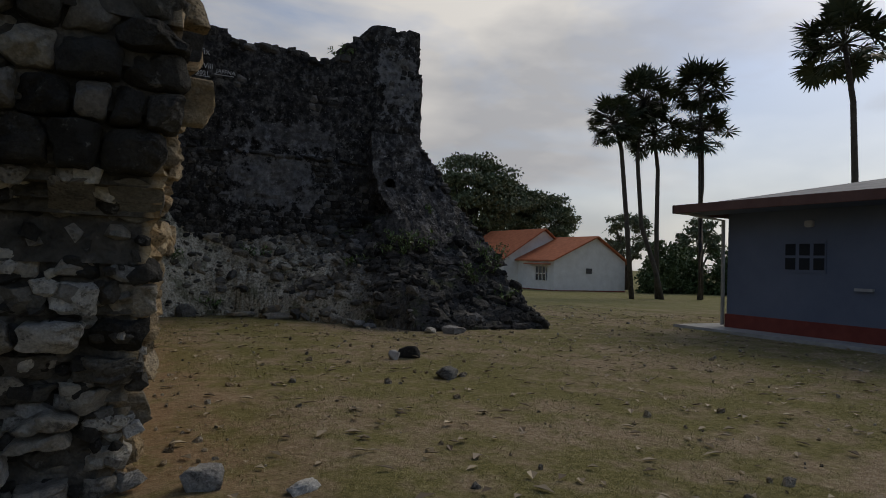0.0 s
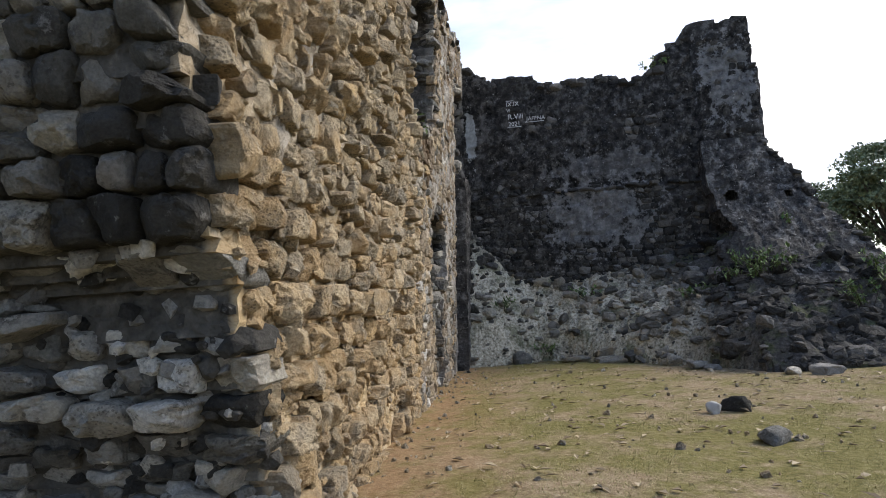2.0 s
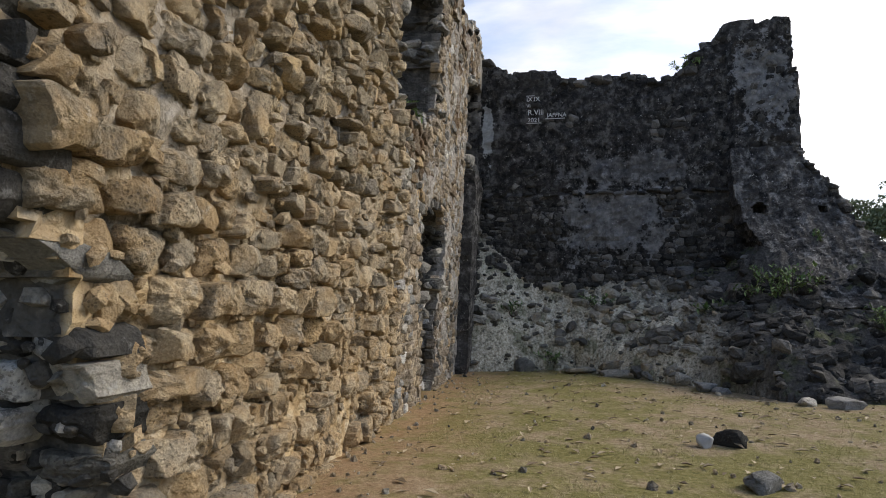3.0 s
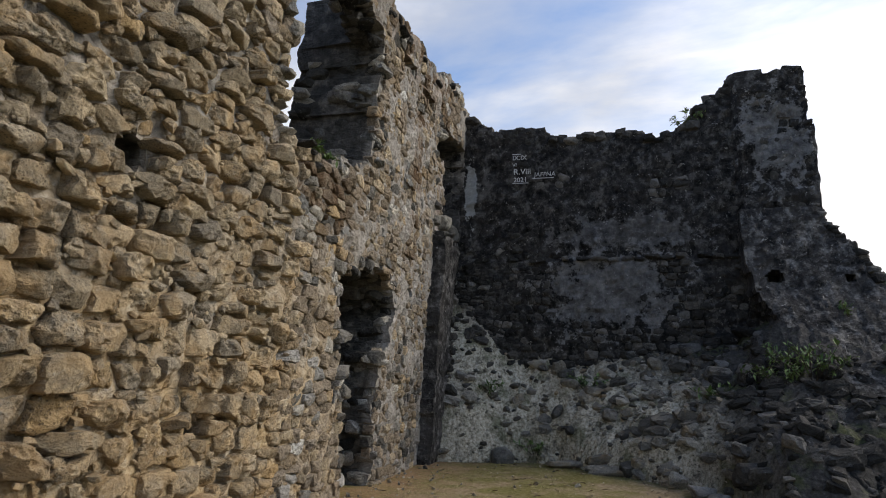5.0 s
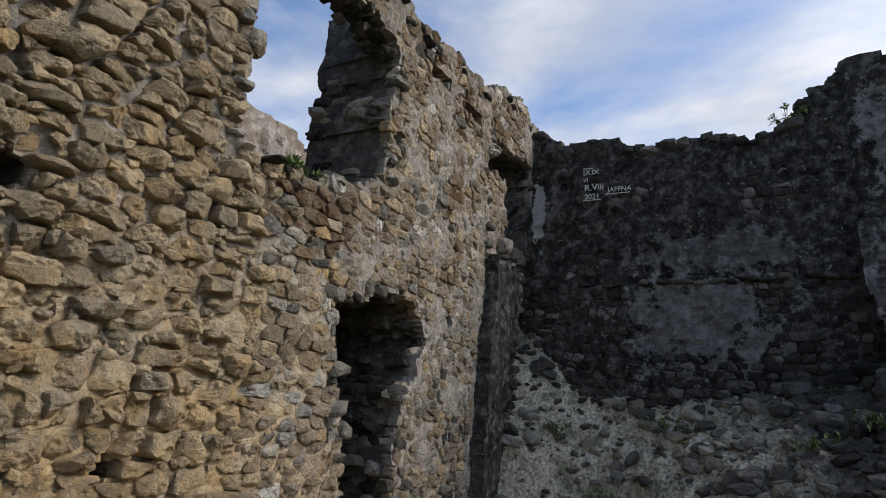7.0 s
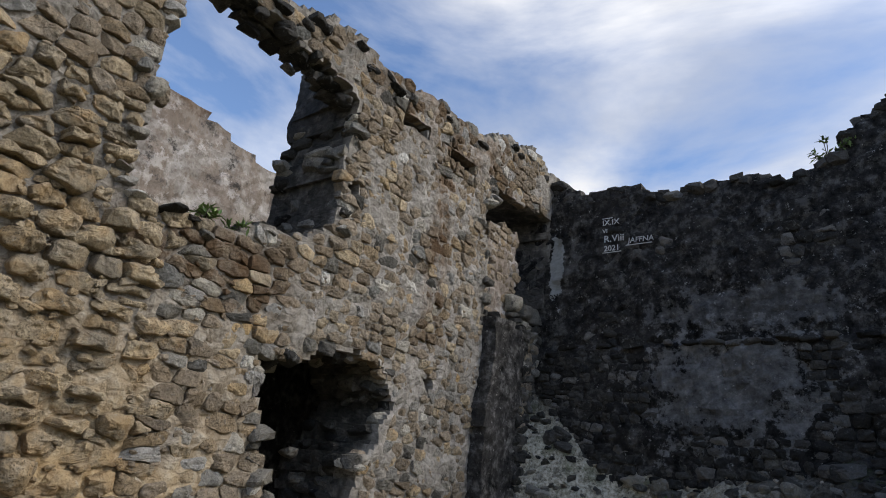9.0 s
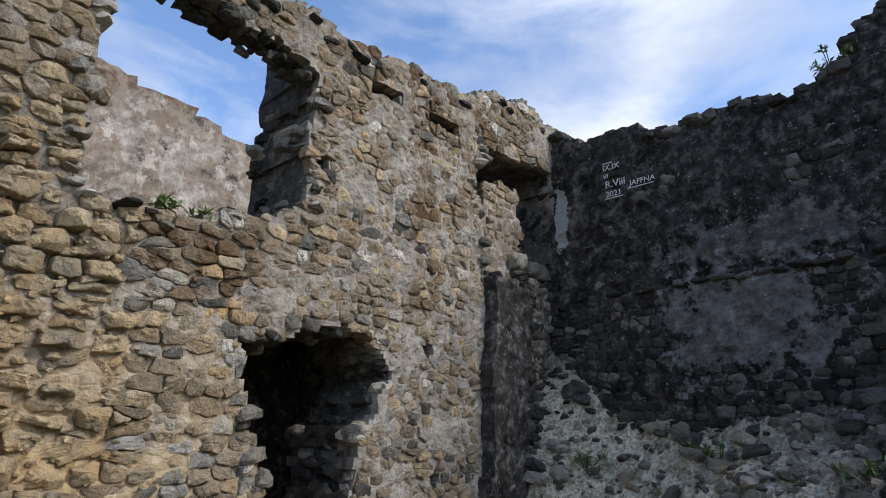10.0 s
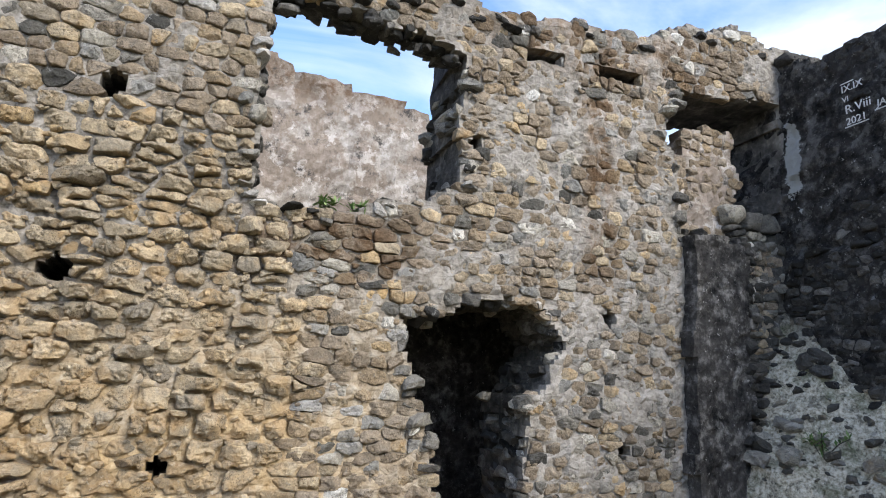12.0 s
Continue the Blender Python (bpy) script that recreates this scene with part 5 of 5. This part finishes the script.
# ---- the white house ----
def prism(lo, hi, ridge_z, axis_x, thick=0.12, over=0.35):
    """Two roof slabs over a box, the ridge along y at x = axis_x."""
    out = []
    for sx, xe in ((-1, lo[0] - over), (1, hi[0] + over)):
        ze = hi[2] - over * (ridge_z - hi[2]) / max(0.1, abs(axis_x - (lo[0] if sx < 0 else hi[0])))
        bm = bmesh.new()
        q = [bm.verts.new(p) for p in ((xe, lo[1] - over, ze), (axis_x, lo[1] - over, ridge_z), (axis_x, hi[1] + over, ridge_z), (xe, hi[1] + over, ze))]
        t = [bm.verts.new((v.co.x, v.co.y, v.co.z + thick)) for v in q]
        bm.faces.new(q if sx > 0 else q[::-1])
        bm.faces.new(t[::-1] if sx > 0 else t)
        for i in range(4):
            j = (i + 1) % 4
            bm.faces.new((q[i], t[i], t[j], q[j]) if sx > 0 else (q[j], t[j], t[i], q[i]))
        bmesh.ops.recalc_face_normals(bm, faces=bm.faces)
        out.append(bm)
    return out


def gable_block(lo, hi, ridge_z, axis_x):
    bm = bmesh.new()
    pts = [(lo[0], lo[2]), (hi[0], lo[2]), (hi[0], hi[2]), (axis_x, ridge_z), (lo[0], hi[2])]
    f = [bm.verts.new((x, lo[1], z)) for x, z in pts]
    b = [bm.verts.new((x, hi[1], z)) for x, z in pts]
    bm.faces.new(f)
    bm.faces.new(b[::-1])
    for i in range(5):
        j = (i + 1) % 5
        bm.faces.new((f[j], f[i], b[i], b[j]))
    bmesh.ops.recalc_face_normals(bm, faces=bm.faces)
    return bm


house = tagged(new("white_house"), "white bungalow with orange clay tile gable roofs", "house")
part("wall", gable_block((32.1, 40.0, -1.0), (39.9, 45.2, 1.85), 3.85, 36.5), M_WHITE, house)
part("wall", gable_block((30.6, 45.2, -1.0), (38.6, 54.0, 1.9), 4.6, 34.9), M_WHITE, house)
for bm in prism((32.1, 40.0, -1.0), (39.9, 45.2, 1.85), 3.87, 36.5):
    part("roof", bm, M_TILE, house, "orange clay tile roof")
for bm in prism((30.6, 45.2, -1.0), (38.6, 54.0, 1.9), 4.62, 34.9):
    part("roof", bm, M_TILE, house, "orange clay tile roof")
part("plinth", box_bm((32.05, 39.95, -1.2), (39.95, 45.0, -0.66)), M_RED, house, "dark red painted plinth")
for x, y in ((32.08, 40.9), (30.58, 46.0)):
    win = part("window", box_bm((x - 0.05, y, 0.1), (x + 0.03, y + 1.5, 1.25)), M_GLASS, house, "dark barred window")
    for k in range(4):
        part("bar", box_bm((x - 0.1, y + k * 0.48, 0.05), (x - 0.04, y + k * 0.48 + 0.07, 1.3)), M_WHITE, win)
    part("bar", box_bm((x - 0.1, y, 0.62), (x - 0.04, y + 1.5, 0.7)), M_WHITE, win)
part("vent", box_bm((35.5, 39.95, 0.75), (36.1, 40.05, 1.2)), M_GLASS, house, "small dark wall vent")
part("sun_shade", box_bm((31.3, 40.4, 1.42), (32.1, 43.2, 1.52)), M_TILE, house, "tiled window shade")

# ---- the grey-blue building ----
blue = tagged(new("blue_building"), "grey-blue low building with red plinth and brown eaves", "building")
BX, BY = 11.4, 7.5
part("wall", box_bm((BX, -3.0, 0.3), (19.0, BY, 2.45)), M_BLUE, blue)
part("plinth", box_bm((BX - 0.03, -3.03, -0.1), (19.0, BY + 0.03, 0.34), 0.01), M_RED, blue, "dark red painted plinth")
part("apron", box_bm((BX - 0.75, -3.6, -0.15), (19.0, BY + 0.75, 0.06), 0.015), M_CEMENT, blue, "pale cement apron")
rb = bmesh.new()
e0 = [rb.verts.new(p) for p in ((BX - 0.75, -4, 2.58), (20, -4, 2.58), (20, BY + 0.75, 2.58), (BX - 0.75, BY + 0.75, 2.58))]
e1 = [rb.verts.new(p) for p in ((15.2, -1, 3.5), (15.2, 5.2, 3.5))]
for f in ((e0[3], e0[0], e1[0], e1[1]), (e0[0], e0[1], e1[0]), (e0[1], e0[2], e1[1], e1[0]), (e0[2], e0[3], e1[1]), (e0[0], e0[3], e0[2], e0[1])):
    rb.faces.new(f)
bmesh.ops.recalc_face_normals(rb, faces=rb.faces)
part("roof", rb, M_SHEET, blue, "grey sheet hip roof")
part("fascia", box_bm((BX - 0.8, -4.0, 2.44), (BX - 0.75, BY + 0.8, 2.62), 0.006), M_FASCIA, blue, "brown eaves board")
part("fascia", box_bm((BX - 0.8, BY + 0.75, 2.44), (20, BY + 0.8, 2.62), 0.006), M_FASCIA, blue, "brown eaves board")
part("soffit", box_bm((BX - 0.75, -4.0, 2.44), (BX, BY + 0.75, 2.47)), M_BLUE, blue)
dv, df = tube_mesh([(BX - 0.7, BY + 0.5, 2.45), (BX - 0.4, BY + 0.35, 2.38), (BX - 0.06, BY + 0.08, 2.3), (BX - 0.05, BY + 0.06, 0.1)], [0.04] * 4, 8)
mesh_ob("drain_pipe", dv, df, M_CEMENT, blue, True, "pale rain pipe at the corner")
bwin = part("window", box_bm((BX - 0.02, 5.42, 1.24), (BX + 0.05, 6.3, 1.84)), M_BLUE, blue, "painted window with six small panes")
for i in range(3):
    for j in range(2):
        part("pane", box_bm((BX - 0.03, 5.45 + i * 0.275, 1.3 + j * 0.27), (BX - 0.005, 5.45 + i * 0.275 + 0.2, 1.3 + j * 0.27 + 0.22)), M_GLASS, bwin)
part("wall_lamp", box_bm((BX - 0.1, 5.65, 2.1), (BX, 5.8, 2.22), 0.015), M_CEMENT, blue, "small pale wall lamp")
part("ledge", box_bm((BX - 0.06, 4.6, 0.95), (BX, 4.9, 1.0)), M_CEMENT, blue, "small cement ledge")

# the single stones of the walls and the rubble
for name, group, mat, owner in (("stone", single_stones, M_STONE, wall_left), ("stone", back_jobs, M_BLACK, wall_back)):
    for vs, fs in group:
        mid = vs.mean(0)
        mesh_ob(name, vs - mid, fs, mat, owner, False).location = mid
for name, jobs, owner in (("rock", rock_jobs, mound),):
    for meshes, m in jobs:
        ob = new(name, rng.choice(meshes))
        ob.parent = owner
        ob.matrix_world = m
